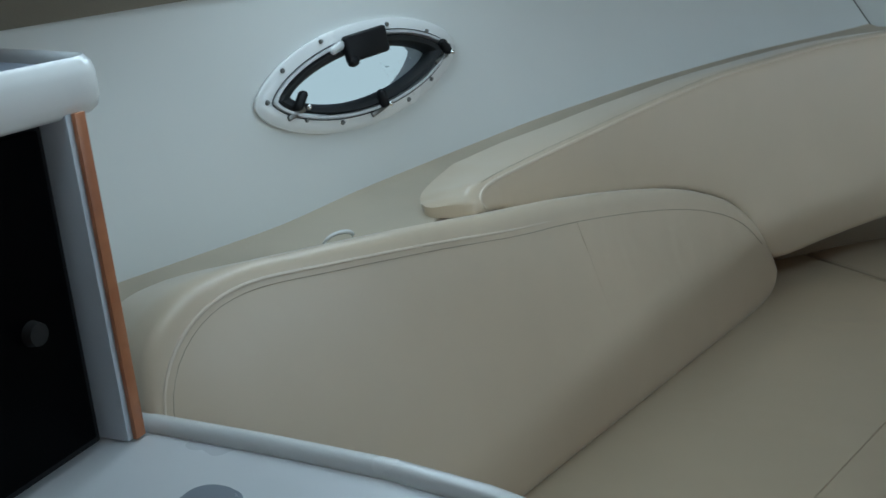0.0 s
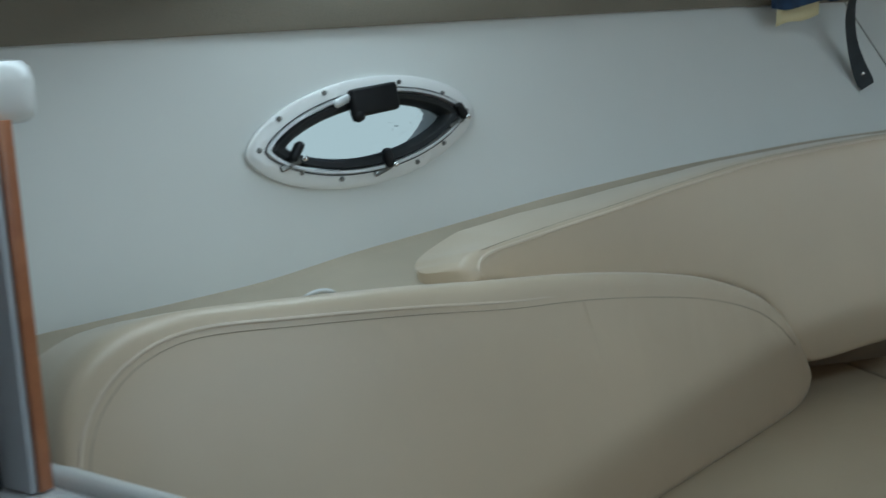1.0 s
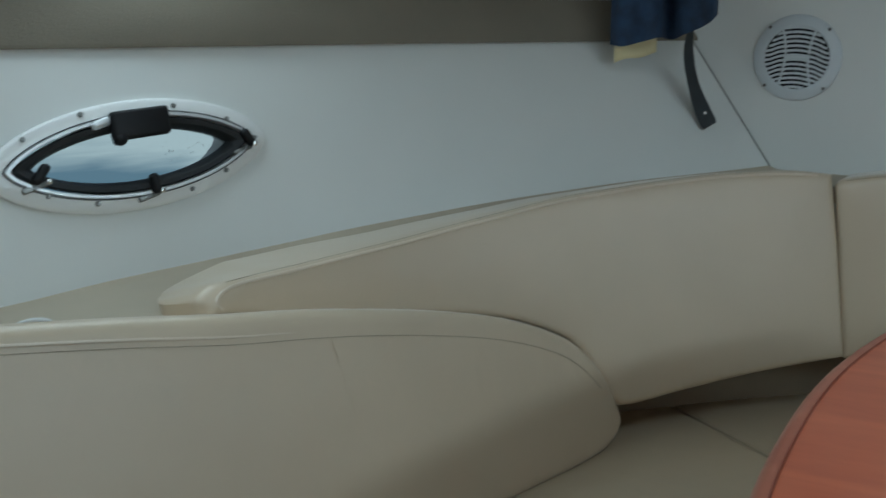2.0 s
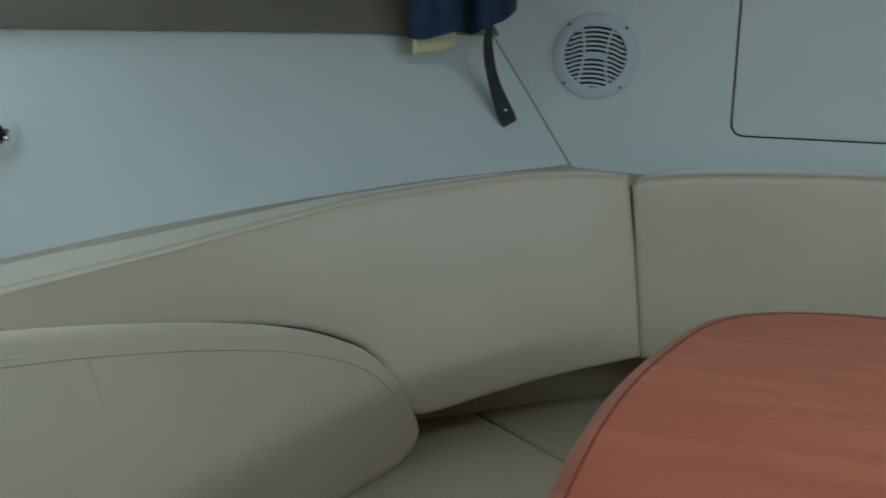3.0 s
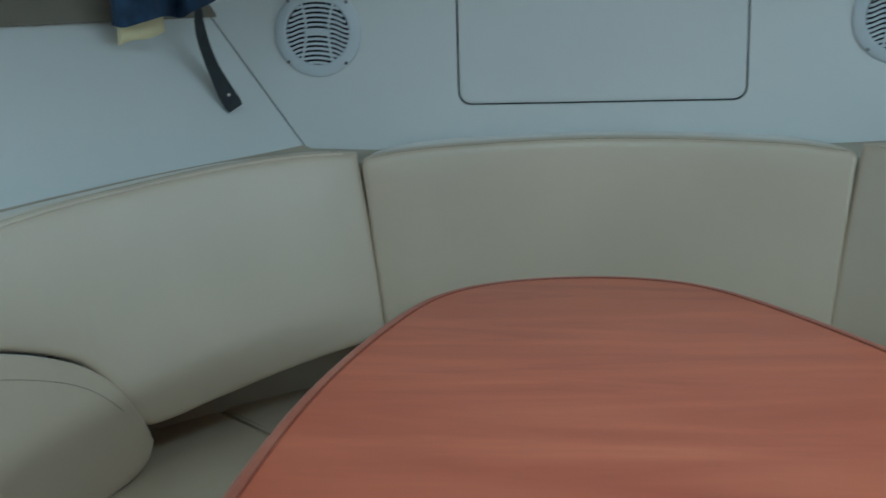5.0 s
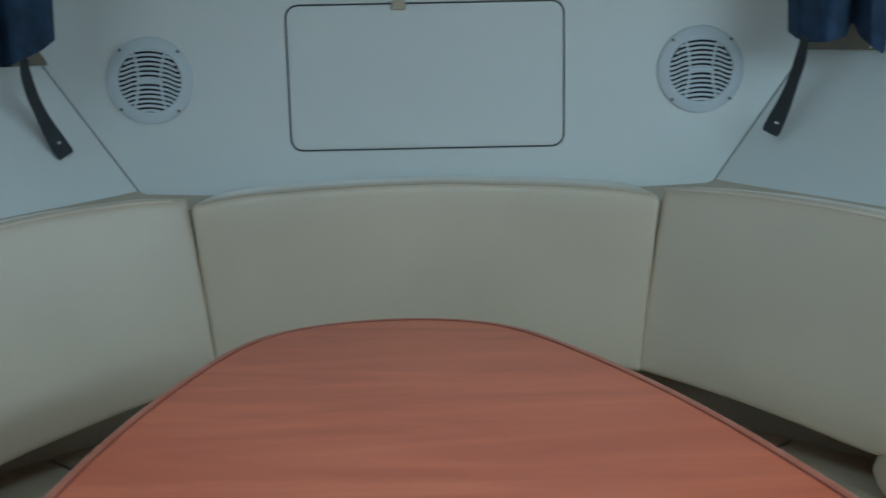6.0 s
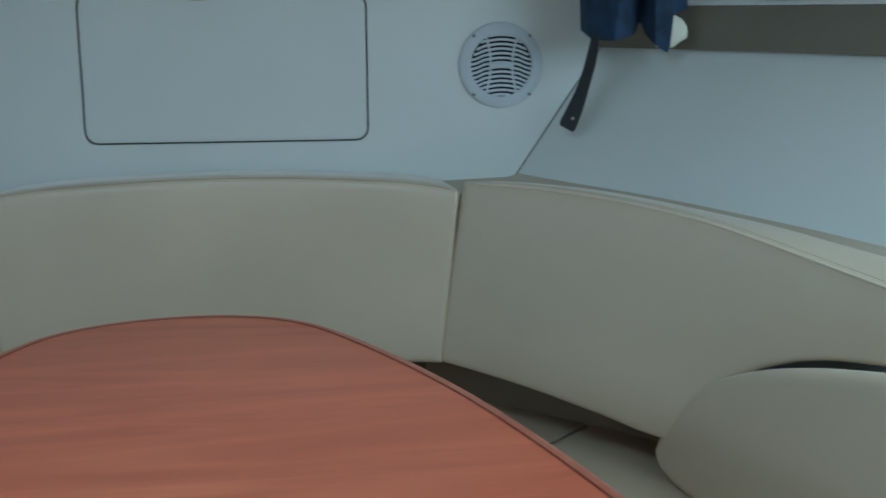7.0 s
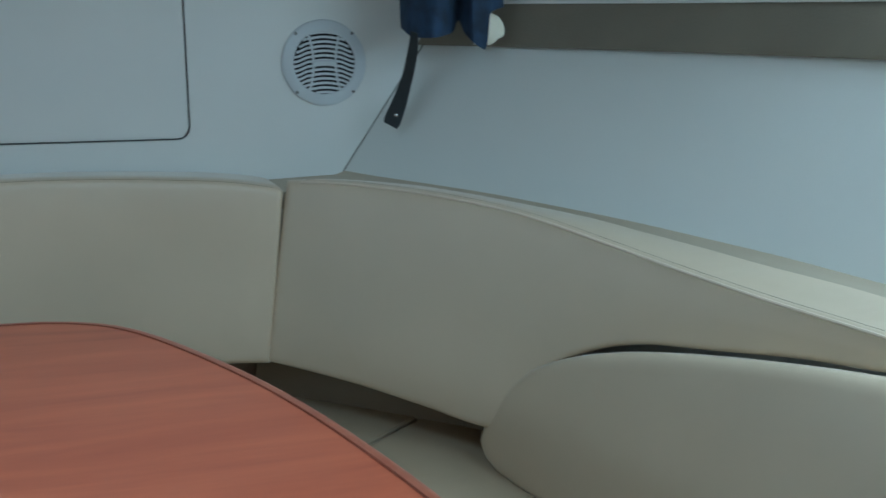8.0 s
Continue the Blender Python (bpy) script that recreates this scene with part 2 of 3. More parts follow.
def ledge_in(y):
    if y > 1.95:
        return wall_x(y, 0.95) - max(0.53 if y < 2.22 else 0.447, b_face(y) + 0.05)
    deep = wall_x(y, 0.9) - b_face(y) - 0.05
    k = min(max((y - 0.95) / 0.2, 0), 1)
    return 0.19 + k * (deep - 0.19)


ledge_z = smooth_curve([(0.50, 0.836), (0.90, 0.838), (1.10, 0.852), (1.27, 0.862), (1.40, 0.872), (1.53, 0.885), (1.67, 0.898), (1.80, 0.911), (1.94, 0.923), (2.08, 0.935), (2.32, 0.951), (2.37, 0.956)])
port_y = (0.93, 1.42)
port_z = (0.92, 1.16)
PC = (1.176, 1.042)


def side_wall(side):
    ys = sorted({*[Y_AFT + i * (port_y[0] - Y_AFT) / 14 for i in range(15)], *[port_y[0] + i * (port_y[1] - port_y[0]) / 16 for i in range(17)], *[port_y[1] + i * (BOW - port_y[1]) / 20 for i in range(21)]})
    zs = sorted({*[0.0, 0.3, 0.5, 0.6, 0.7, 0.78, 0.85], *[port_z[0] + i * (port_z[1] - port_z[0]) / 8 for i in range(9)], 1.2, 1.27})
    verts, faces, rim = [], [], []
    for y in ys:
        for z in zs:
            verts.append((-wall_x(y, max(z, 0.82)), y, z))
    n = len(zs)
    hole = side < 0
    i0, j0 = ys.index(port_y[0]), zs.index(port_z[0])
    for i in range(len(ys) - 1):
        for j in range(n - 1):
            if hole and i0 <= i < i0 + 16 and j0 <= j < j0 + 8:
                continue
            a = i * n + j
            faces.append((a, a + n, a + n + 1, a + 1))
    if hole:
        ring = [(i0 + 16, j0 + 4 + k) for k in range(4)] + [(i0 + 16 - k, j0 + 8) for k in range(16)] + [(i0, j0 + 8 - k) for k in range(8)] + [(i0 + k, j0) for k in range(16)] + [(i0 + 16, j0 + k) for k in range(4)]
        inner = []
        for i, j in ring:
            th = math.atan2((zs[j] - PC[1]) / 0.12, (ys[i] - PC[0]) / 0.24)
            y, z = PC[0] + 0.182 * math.cos(th), PC[1] + 0.068 * math.copysign(abs(math.sin(th)) ** 1.5, math.sin(th)) + 0.07 * 0.182 * math.cos(th)
            inner.append(len(verts))
            verts.append((-wall_x(y, z), y, z))
        m = len(ring)
        for k in range(m):
            a, b = ring[k], ring[(k + 1) % m]
            faces.append((a[0] * n + a[1], b[0] * n + b[1], inner[(k + 1) % m], inner[k]))
            rim.append((inner[k], inner[(k + 1) % m]))
    name = "wall_port" if side < 0 else "wall_starboard"
    count = len(verts)
    verts += [(x - 0.045, y, z) for x, y, z in verts]
    faces += [tuple(k + count for k in f[::-1]) for f in faces]
    faces += [(a, b, b + count, a + count) for a, b in rim]
    top = [i * n + n - 1 for i in range(len(ys))]
    faces += [(a, b, b + count, a + count) for a, b in zip(top, top[1:])]
    ob = mesh_object(name, mirrored(verts, side), faces, WALL)
    return tagged(ob, "cream vinyl covered curved cabin side", "wall", kind="structure")


def strip(name, side, inner, mat, label, y0=Y_AFT, y1=BOW, n=50, category="trim"):
    """A bar along the cabin side; inner(y): its cross-section as (inset, z) corners, run once round."""
    verts, faces = [], []
    for i in range(n + 1):
        y = y0 + (y1 - y0) * i / n
        sec = inner(y)
        for inset, z in sec:
            verts.append((-(wall_x(y, z) - inset), y, z))
    k = len(inner(y0))
    for i in range(n):
        for j in range(k):
            faces.append((i * k + j, i * k + (j + 1) % k, (i + 1) * k + (j + 1) % k, (i + 1) * k + j))
    faces.append(tuple(range(k)))
    faces.append(tuple(n * k + j for j in range(k)))
    ob = mesh_object(name, mirrored(verts, side), faces, mat)
    return tagged(ob, label, category, kind="structure")


for side in (-1, 1):
    side_wall(side)
    nm = "port" if side < 0 else "starboard"
    strip("ledge_" + nm, side, lambda y: [(-0.01, ledge_z(y) + 0.012), (0.004, ledge_z(y) + 0.006), (0.014, ledge_z(y)), (ledge_in(y), ledge_z(y) - 0.006), (ledge_in(y), ledge_z(y) - 0.04), (-0.01, ledge_z(y) - 0.04)], LEDGE, "beige moulded ledge behind the cushions", y0=0.49, y1=2.368)
    strip("headliner_band_" + nm, side, lambda y: [(-0.02, band_z(y) + 0.003), (0.012, band_z(y)), (0.016, band_z(y) + 0.008), (0.016, band_z(y) + 0.088), (-0.02, band_z(y) + 0.088)], BAND, "taupe padded headliner band under the window")
    strip("window_sill_" + nm, side, lambda y: [(-0.05, band_z(y) + 0.0885), (0.02, band_z(y) + 0.0885), (0.022, band_z(y) + 0.093), (0.018, band_z(y) + 0.098), (-0.05, band_z(y) + 0.098)], GELCOAT, "white window sill rail")
    strip("upper_side_" + nm, side, lambda y: [(-0.06, 1.50), (0.03, 1.48), (0.30, 1.76), (0.30, 1.80), (-0.06, 1.80)], CEIL, "taupe padded cabin side above the window", category="wall")
    pane = strip("window_" + nm, side, lambda y: [(-0.020, band_z(y) + 0.099), (-0.014, band_z(y) + 0.099), (-0.014, 1.50), (-0.020, 1.50)], GLASS, "long clear cabin side window", category="window")
    pane.visible_shadow = False


def plate(name, pts, y, depth, mat, parent=None, label="", bevel=0.003):
    """A flat panel facing aft, outline (x, z), its face at y."""
    bm = bmesh.new()
    f = bm.faces.new([bm.verts.new((x, y, z)) for x, z in pts])
    g2 = bmesh.ops.extrude_face_region(bm, geom=[f])
    for v in g2["geom"]:
        if isinstance(v, bmesh.types.BMVert):
            v.co.y += depth
    if bevel:
        edges = [e for e in bm.edges if abs(e.verts[0].co.y - y) < 1e-6 and abs(e.verts[1].co.y - y) < 1e-6]
        bmesh.ops.bevel(bm, geom=edges, offset=bevel, segments=2, affect="EDGES")
    return part(name, bm, mat, parent, label)


def rounded(x0, x1, z0, z1, r, n=6):
    out = []
    for cx, cz, a in ((x1 - r, z1 - r, 0), (x0 + r, z1 - r, 90), (x0 + r, z0 + r, 180), (x1 - r, z0 + r, 270)):
        for k in range(n + 1):
            t = radians(a + 90 * k / n)
            out.append((cx + r * math.cos(t), cz + r * math.sin(t)))
    return out


# bow bulkhead, closed round the hatch panel
HX, HZ0, HZ1 = 0.297, 1.041, 1.352
bm = bmesh.new()
hole = rounded(-HX + 0.004, HX + 0.004, HZ0, HZ1, 0.028)
outer = []
for x, z in hole:
    a = math.atan2((z - 1.2) / 0.3, x / 0.6)
    c, s = math.cos(a), math.sin(a)
    k = 1 / max(abs(c), abs(s))
    outer.append((c * k * 1.5, 0.9 + (s * k) * 0.9))
vi = [bm.verts.new((x, BOW, z)) for x, z in hole]
vo = [bm.verts.new((x, BOW, z)) for x, z in outer]
vd = [bm.verts.new((x, BOW + 0.012, z)) for x, z in hole]
for k in range(len(hole)):
    k2 = (k + 1) % len(hole)
    bm.faces.new((vi[k], vi[k2], vo[k2], vo[k]))
    bm.faces.new((vi[k], vi[k2], vd[k2], vd[k]))
tagged(part("wall_bow", bm, WALL, None), "cream forward cabin bulkhead", "wall", kind="structure")
tagged(plate("hatch_reveal", rounded(-HX - 0.05, HX + 0.05, HZ0 - 0.05, HZ1 + 0.05, 0.03), BOW + 0.0125, 0.02, SHADOWGAP, None, bevel=0), "dark joint behind the locker panel", "trim", kind="structure")
locker = thing("locker_panel", "flat cream locker panel with rounded corners in the forward bulkhead", "panel")
plate("panel", rounded(-HX + 0.008, HX, HZ0 + 0.004, HZ1 - 0.004, 0.025), BOW - 0.001, 0.012, WALL, locker)

tagged(part("floor", box(-1.8, 1.8, Y_AFT, 2.6, -0.05, 0.0, 0), FLOORWOOD, None), "dark varnished cabin sole", "floor", kind="structure")
tagged(part("ceiling", box(-1.8, 1.8, Y_AFT - 0.05, 2.6, 1.76, 1.80, 0), CEIL, None), "taupe padded cabin ceiling", "ceiling", kind="structure")
tagged(part("wall_aft", box(-1.8, 1.8, Y_AFT - 0.05, Y_AFT, 0, 1.76, 0), EDGEWOOD, None), "cherry wood aft cabin bulkhead", "wall", kind="structure")


# ---- seating ----
SEAT = 0.495


b_top_port = smooth_curve([(1.03, 0.866), (1.04, 0.876), (1.07, 0.884), (1.20, 0.886), (1.30, 0.891), (1.40, 0.899), (1.50, 0.913), (1.60, 0.929), (1.69, 0.946), (1.785, 0.958), (1.875, 0.970), (1.955, 0.978), (2.04, 0.980), (2.108, 0.971)])
b_top_starboard = smooth_curve([(1.03, 0.850), (1.04, 0.860), (1.07, 0.866), (1.18, 0.867), (1.32, 0.872), (1.45, 0.886), (1.59, 0.912), (1.71, 0.941), (1.79, 0.957), (1.94, 0.974), (2.04, 0.979), (2.108, 0.973)])
b_bot = smooth_curve([(1.03, 0.842), (1.05, 0.837), (1.10, 0.832), (1.17, 0.814), (1.32, 0.790), (1.45, 0.763), (1.57, 0.729), (1.66, 0.690), (1.72, 0.638), (1.748, 0.575), (1.756, 0.561), (1.78, 0.560), (1.86, 0.572), (1.98, 0.594), (2.10, 0.612)])
a_top = smooth_curve([(0.388, 0.77), (0.391, 0.805), (0.403, 0.848), (0.425, 0.880), (0.455, 0.901), (0.49, 0.912), (0.53, 0.915), (0.64, 0.906), (0.81, 0.887), (0.98, 0.863), (1.11, 0.847), (1.25, 0.824), (1.37, 0.800), (1.50, 0.767), (1.64, 0.712), (1.715, 0.654), (1.752, 0.590), (1.764, 0.54)])
a_bot = smooth_curve([(0.388, SEAT - 0.006), (1.58, SEAT - 0.006), (1.68, SEAT - 0.002), (1.73, SEAT + 0.01), (1.753, SEAT + 0.027), (1.764, SEAT + 0.04)])


def b_place(u, v, w):
    u += 0.018 * (0.97 - v) / 0.36 * max(0, (u - 1.85) / 0.25)
    x, s_ = b_base(u)
    k = math.hypot(1, s_)
    crown = -0.15 * max(0, w - 0.02) * (min(1, max(0, (u - 1.3) / 0.4)) + 1.8 * min(1, max(0, (1.17 - u) / 0.12))) * min(1, max(0, (v - 0.84) / 0.04))
    w += 0.17 * (v - 0.57)
    return (-x - w / k, u + w * s_ / k, v + crown)


def b_place_starboard(u, v, w):
    """The starboard backrest's top rises towards its back."""
    x, y, z = b_place(u, v, w)
    low = b_top_port(u) - b_top_starboard(u)
    return (x, y, z + low * min(1, max(0, (w - 0.012) / 0.07)) * min(1, max(0, (v - 0.84) / 0.02)))


def a_place(u, v, w):
    u += 0.03 * max(0, 1 - (v - SEAT) / 0.28) * max(0, 1 - (u - 0.388) / 0.35)
    lean = 0.28 * (v - SEAT)
    k = math.hypot(1, 0.27)
    x = -0.935 + 0.27 * (u - 1.075) - 0.25 * max(0, 0.8 - u) ** 2 - lean / k
    drop = (0.27 + 0.45 * min(1, max(0, (u - 1.02) / 0.15))) * max(0, w - 0.016) * min(1, max(0, (v - SEAT) / 0.2))
    return (x - w / k, u + (w + lean) * 0.27 / k, v - drop)


def seam(fn, r, mat, name, parent, side, label=""):
    pts = [Vector(p) for p in fn]
    for _ in range(8):
        pts = [pts[0]] + [(a + 2 * b + c) / 4 for a, b, c in zip(pts, pts[1:], pts[2:])] + [pts[-1]]
    pts = fitted([tuple(p) for p in pts], side)
    part(name, tube(pts, r, 6), mat, parent, label)


def nose_radius(u):
    k = min(max((1.17 - u) / 0.13, 0), 1)
    return 0.011 + 0.011 * k * k * (3 - 2 * k)


for side in (-1, 1):
    back = thing("side_back_cushion", "beige vinyl side backrest tapering to a rounded nose", "cushion", group="backrest cushions")
    lift = (lambda u: 0.004 + 0.015 * min(1, max(0, (u - 1.38) / 0.2))) if side < 0 else (lambda u: 0.004 + 0.018 * math.exp(-((u - 1.58) / 0.12) ** 2))
    b_top, place_b = (b_top_port, b_place) if side < 0 else (b_top_starboard, b_place_starboard)
    v, f = pad(1.03, 2.104, b_top, lambda u: b_bot(u) + lift(u) * min(1, max(0, (1.735 - u) / 0.05)) * min(1, max(0, (u - 1.12) / 0.15)), place_b, lambda u: (0.115 if side < 0 else 0.092) - 0.03 * max(0, u - 1.8) / 0.30 - 0.045 * (1 - math.sqrt(1 - min(1, max(0, (1.11 - u) / 0.08)) ** 2)), 0.011, 0.004, nu=90, nv=26, radius=nose_radius)
    mesh_object("pad", fitted(v, side), f, VINYL, back)
    nose = [place_b(1.0485 + 0.010 * (1 - i / 7) ** 3, b_top(1.05) - 0.028 + 0.017 * i / 7, edge_depth(0.0155, nose_radius(1.045), 0.004)) for i in range(8)]
    run = [place_b(u, b_top(u) - 0.005, edge_depth(0.005, nose_radius(u), 0.004)) for u in [1.062 + 0.0134 * i for i in range(77)]]
    seam(nose + run, 0.0028, PIPING, "piping", back, side)
    seam([place_b(u, b_top(u) - 0.0001, 0.0108) for u in [1.085 + 0.0134 * i for i in range(75)]], 0.0005, THREAD, "stitching", back, side)
    bol = thing("bolster_cushion", "beige vinyl side bolster with rounded front end", "cushion", group="bolster cushions")
    v, f = pad(0.388, 1.764, a_top, a_bot, a_place, lambda u: 0.13, 0.022, 0.010, radius=lambda u: 0.012 + 0.006 * min(1, max(0, (u - 0.5) / 0.3)))
    ahead, sunk = (0.0, 0.0) if side < 0 else (0.028, 0.018)
    mesh_object("pad", fitted([(x + 0.27 * ahead, y + ahead, z - sunk * max(0, z - SEAT) / 0.4) for x, y, z in v], side), f, VINYL, bol)
    for off, r, mat, nm in ((0.0, 0.0022, PIPING, "piping"), (0.0085, 0.0006, THREAD, "stitching")):
        end = [(0.398 + off, SEAT + 0.01 + 0.26 * i / 14) for i in range(15)]
        arc = [(0.525 - (0.127 - off) * math.cos(radians(a)), 0.775 + (0.126 - off) * math.sin(radians(a))) for a in range(4, 85, 8)]
        run = []
        for i in range(101):
            u = 0.53 + 1.205 * i / 100
            d = off + 0.014 + 0.013 * min(1, max(0, (u - 0.5) / 0.5))
            sl = (a_top(u + 0.003) - a_top(u - 0.003)) / 0.006
            k = math.hypot(1, sl)
            run.append((u + d * sl / k, a_top(u) - d / k))
        pts = []
        if nm == "piping":
            run = run[:48]
        for u, v in end + arc + run:
            d = min(a_top(u) - v, u - 0.388, 0.045)
            sink = 0.0032 * min(1, max(0, (u - 0.85) / 0.28)) if nm == "piping" else 0.0
            pts.append(a_place(u, v, edge_depth(d, 0.012 + 0.006 * min(1, max(0, (u - 0.5) / 0.3)), 0.010) - 0.0003 + sink))
        if side < 0:
            seam(pts, r, mat, nm, bol, side)
    if side < 0:
        seam([a_place(1.125 + 0.03 * i / 12, a_top(1.12) - 0.035 - 0.20 * i / 12, -0.0098) for i in range(13)], 0.0004, VINYL, "panel_seam", bol, side)

front = thing("bow_back_cushion", "beige vinyl curved backrest across the bow", "cushion", group="backrest cushions")


def c_place(u, v, w):
    return (u * (1 - 0.10 * (0.97 - v) / 0.36), 2.150 + 0.055 * (1 - (u / 0.46) ** 2) - 0.115 * (0.97 - v) + w, v - 0.04 * max(0, w - 0.02) * min(1, max(0, (v - 0.8) / 0.1)))


c_top = smooth_curve([(-0.467, 0.950), (-0.455, 0.962), (-0.3, 0.980), (0, 0.989), (0.3, 0.980), (0.455, 0.962), (0.467, 0.950)])
c_bot = smooth_curve([(-0.455, 0.612), (0, 0.612), (0.455, 0.612)])
v, f = pad(-0.467, 0.467, c_top, c_bot, c_place, lambda u: 0.21 - 0.055 * (1 - (u / 0.46) ** 2), 0.011, 0.006)
mesh_object("pad", v, f, VINYL, front)
part("stitching", tube([c_place(-0.445 + 0.89 * i / 60, c_top(-0.445 + 0.89 * i / 60) - 0.0035, edge_depth(0.0035, 0.011, 0.006) - 0.0002) for i in range(61)], 0.0007, 6), THREAD, front)

# seat cushions: two sides and one across the bow
def flat_cushion(name, outline, z0, z1, mat, label, r=0.006):
    th = thing(name, label, "cushion", group="seat cushions")
    bm = bmesh.new()
    f = bm.faces.new([bm.verts.new((x, y, z1)) for x, y in outline])
    g2 = bmesh.ops.extrude_face_region(bm, geom=[f])
    for e in g2["geom"]:
        if isinstance(e, bmesh.types.BMVert):
            e.co.z = z0
    edges = [e for e in bm.edges if abs(e.verts[0].co.z - z1) < 1e-6 and abs(e.verts[1].co.z - z1) < 1e-6]
    bmesh.ops.bevel(bm, geom=edges, offset=r, segments=4, affect="EDGES")
    part("pad", bm, mat, th)
    part("piping", tube([(x, y, z1 - 0.004) for x, y in outline], 0.0025, 6, closed=True), THREAD, th)
    return th


for side in (-1, 1):
    j = -0.016 if side < 0 else 0.030
    o = [(-0.40, 0.50), (-0.40, 1.735 + j), (-0.56, 1.872 + j), (-0.90, 2.165 + j), (-1.0, 1.95), (-1.2, 1.40), (-1.40, 0.50)]
    seat = flat_cushion("seat_cushion", [(x * -side, y) for x, y in o], SEAT - 0.11, SEAT, SHADEDVINYL, "beige vinyl side seat cushion")
    run = smooth_curve([(0.55, -0.74), (0.80, -0.672), (1.02, -0.602), (1.28, -0.516), (1.55, -0.42)])
    part("panel_seam", tube([(run(0.55 + i * 0.05) * -side, 0.55 + i * 0.05, SEAT + 0.0002) for i in range(21)], 0.0018, 6), SHADEDVINYL, seat)
    tagged(part("seat_base_port" if side < 0 else "seat_base_starboard", box(*((-1.5, -0.45) if side < 0 else (0.45, 1.5)), 0.5, 1.9, 0.0, SEAT - 0.112, 0.01), GELCOAT, None), "white moulded seat base", "seat base", kind="structure")
o = [(-0.40, 1.727), (0.40, 1.773), (0.56, 1.914), (0.894, 2.205), (0.62, 2.355), (-0.62, 2.355), (-0.894, 2.159), (-0.56, 1.868)]
flat_cushion("seat_cushion", o, SEAT - 0.11, SEAT, SHADEDVINYL, "beige vinyl seat cushion across the bow")
tagged(part("seat_base_bow", box(-0.6, 0.6, 1.905, 2.35, 0.0, SEAT - 0.112, 0.01), GELCOAT, None), "white moulded seat base", "seat base", kind="structure")

# corner welts, and added boards whose brown stands for shade under the backrests
for side in (-1, 1):
    verts, faces = [], []
    for i in range(21):
        u = 1.70 + 0.46 * i / 20
        for z in (0.40, 0.70):
            for w in (0.15, 0.165):
                verts.append(b_place(u, z, w))
    for i in range(20):
        a = 4 * i
        faces += [(a, a + 2, a + 6, a + 4), (a + 1, a + 5, a + 7, a + 3), (a + 2, a + 3, a + 7, a + 6), (a, a + 4, a + 5, a + 1)]
    ob = mesh_object("gap_board_port" if side < 0 else "gap_board_starboard", fitted(verts, side), faces, GAPSHADE)
    tagged(ob, "added brown board darkening the gap under the backrest", "board", kind="structure")
    pts = [(side * wall_x(BOW, z) * 1.0 - side * 0.0, BOW - 0.001, z) for z in [0.93 + 0.043 * i for i in range(9)]]
    tagged(part("corner_trim_port" if side < 0 else "corner_trim_starboard", tube(pts, 0.0016, 6), WELT, None), "thin dark welt in the cabin corner", "trim", kind="structure")
tagged(part("gap_board_bow", box(-0.62, 0.62, 2.33, 2.355, 0.38, 0.70, 0.002), GAPSHADE, None), "added brown board darkening the gap under the backrest", "board", kind="structure")

# ---- table ----
TZ = 0.805
TX = 0.0
half = [(0.0, 1.832), (0.07, 1.825), (0.12, 1.808), (0.165, 1.785), (0.205, 1.750), (0.24, 1.698), (0.28, 1.61), (0.345, 1.42), (0.385, 1.25), (0.415, 1.05), (0.43, 0.90), (0.425, 0.80), (0.38, 0.745), (0.25, 0.725), (0.0, 0.72)]


def spline(pts, n=6):
    out = []
    for i in range(len(pts)):
        p0, p1, p2, p3 = (Vector(pts[(i + k) % len(pts)]) for k in (-1, 0, 1, 2))
        for j in range(n):
            t = j / n
            q = 0.5 * ((2 * p1) + (p2 - p0) * t + (2 * p0 - 5 * p1 + 4 * p2 - p3) * t * t + (3 * p1 - p0 - 3 * p2 + p3) * t ** 3)
            out.append((q.x, q.y))
    return out


table = thing("dinette_table", "reddish cherry wood dinette table with rounded bow end", "table")
outline = spline([(TX + x - 0.127 * (y - 1.25), y + 0.127 * x) for x, y in half + [(-x, y) for x, y in half[-2:0:-1]]])
for _ in range(24):
    outline = [((a[0] + 2 * b[0] + c[0]) / 4, (a[1] + 2 * b[1] + c[1]) / 4) for a, b, c in zip(outline[-1:] + outline[:-1], outline, outline[1:] + outline[:1])]


def slab(outline, z0, z1, r, seg=3):
    bm = bmesh.new()
    f = bm.faces.new([bm.verts.new((x, y, z1)) for x, y in outline])
    g2 = bmesh.ops.extrude_face_region(bm, geom=[f])
    for e in g2["geom"]:
        if isinstance(e, bmesh.types.BMVert):
            e.co.z = z0
    edges = [e for e in bm.edges if abs(e.verts[0].co.z - e.verts[1].co.z) < 1e-6]
    if r:
        bmesh.ops.bevel(bm, geom=edges, offset=r, segments=seg, affect="EDGES")
    return bm


def inset(outline, d):
    n = len(outline)
    out = []
    for i in range(n):
        a, b = Vector(outline[i - 1]), Vector(outline[(i + 1) % n])
        t = (b - a).normalized()
        nrm = Vector((t.y, -t.x))
        p = Vector(outline[i])
        c = Vector((TX, 1.3)) - p
        if nrm.dot(c) < 0:
            nrm = -nrm
        out.append(tuple(p + nrm * d))
    return out


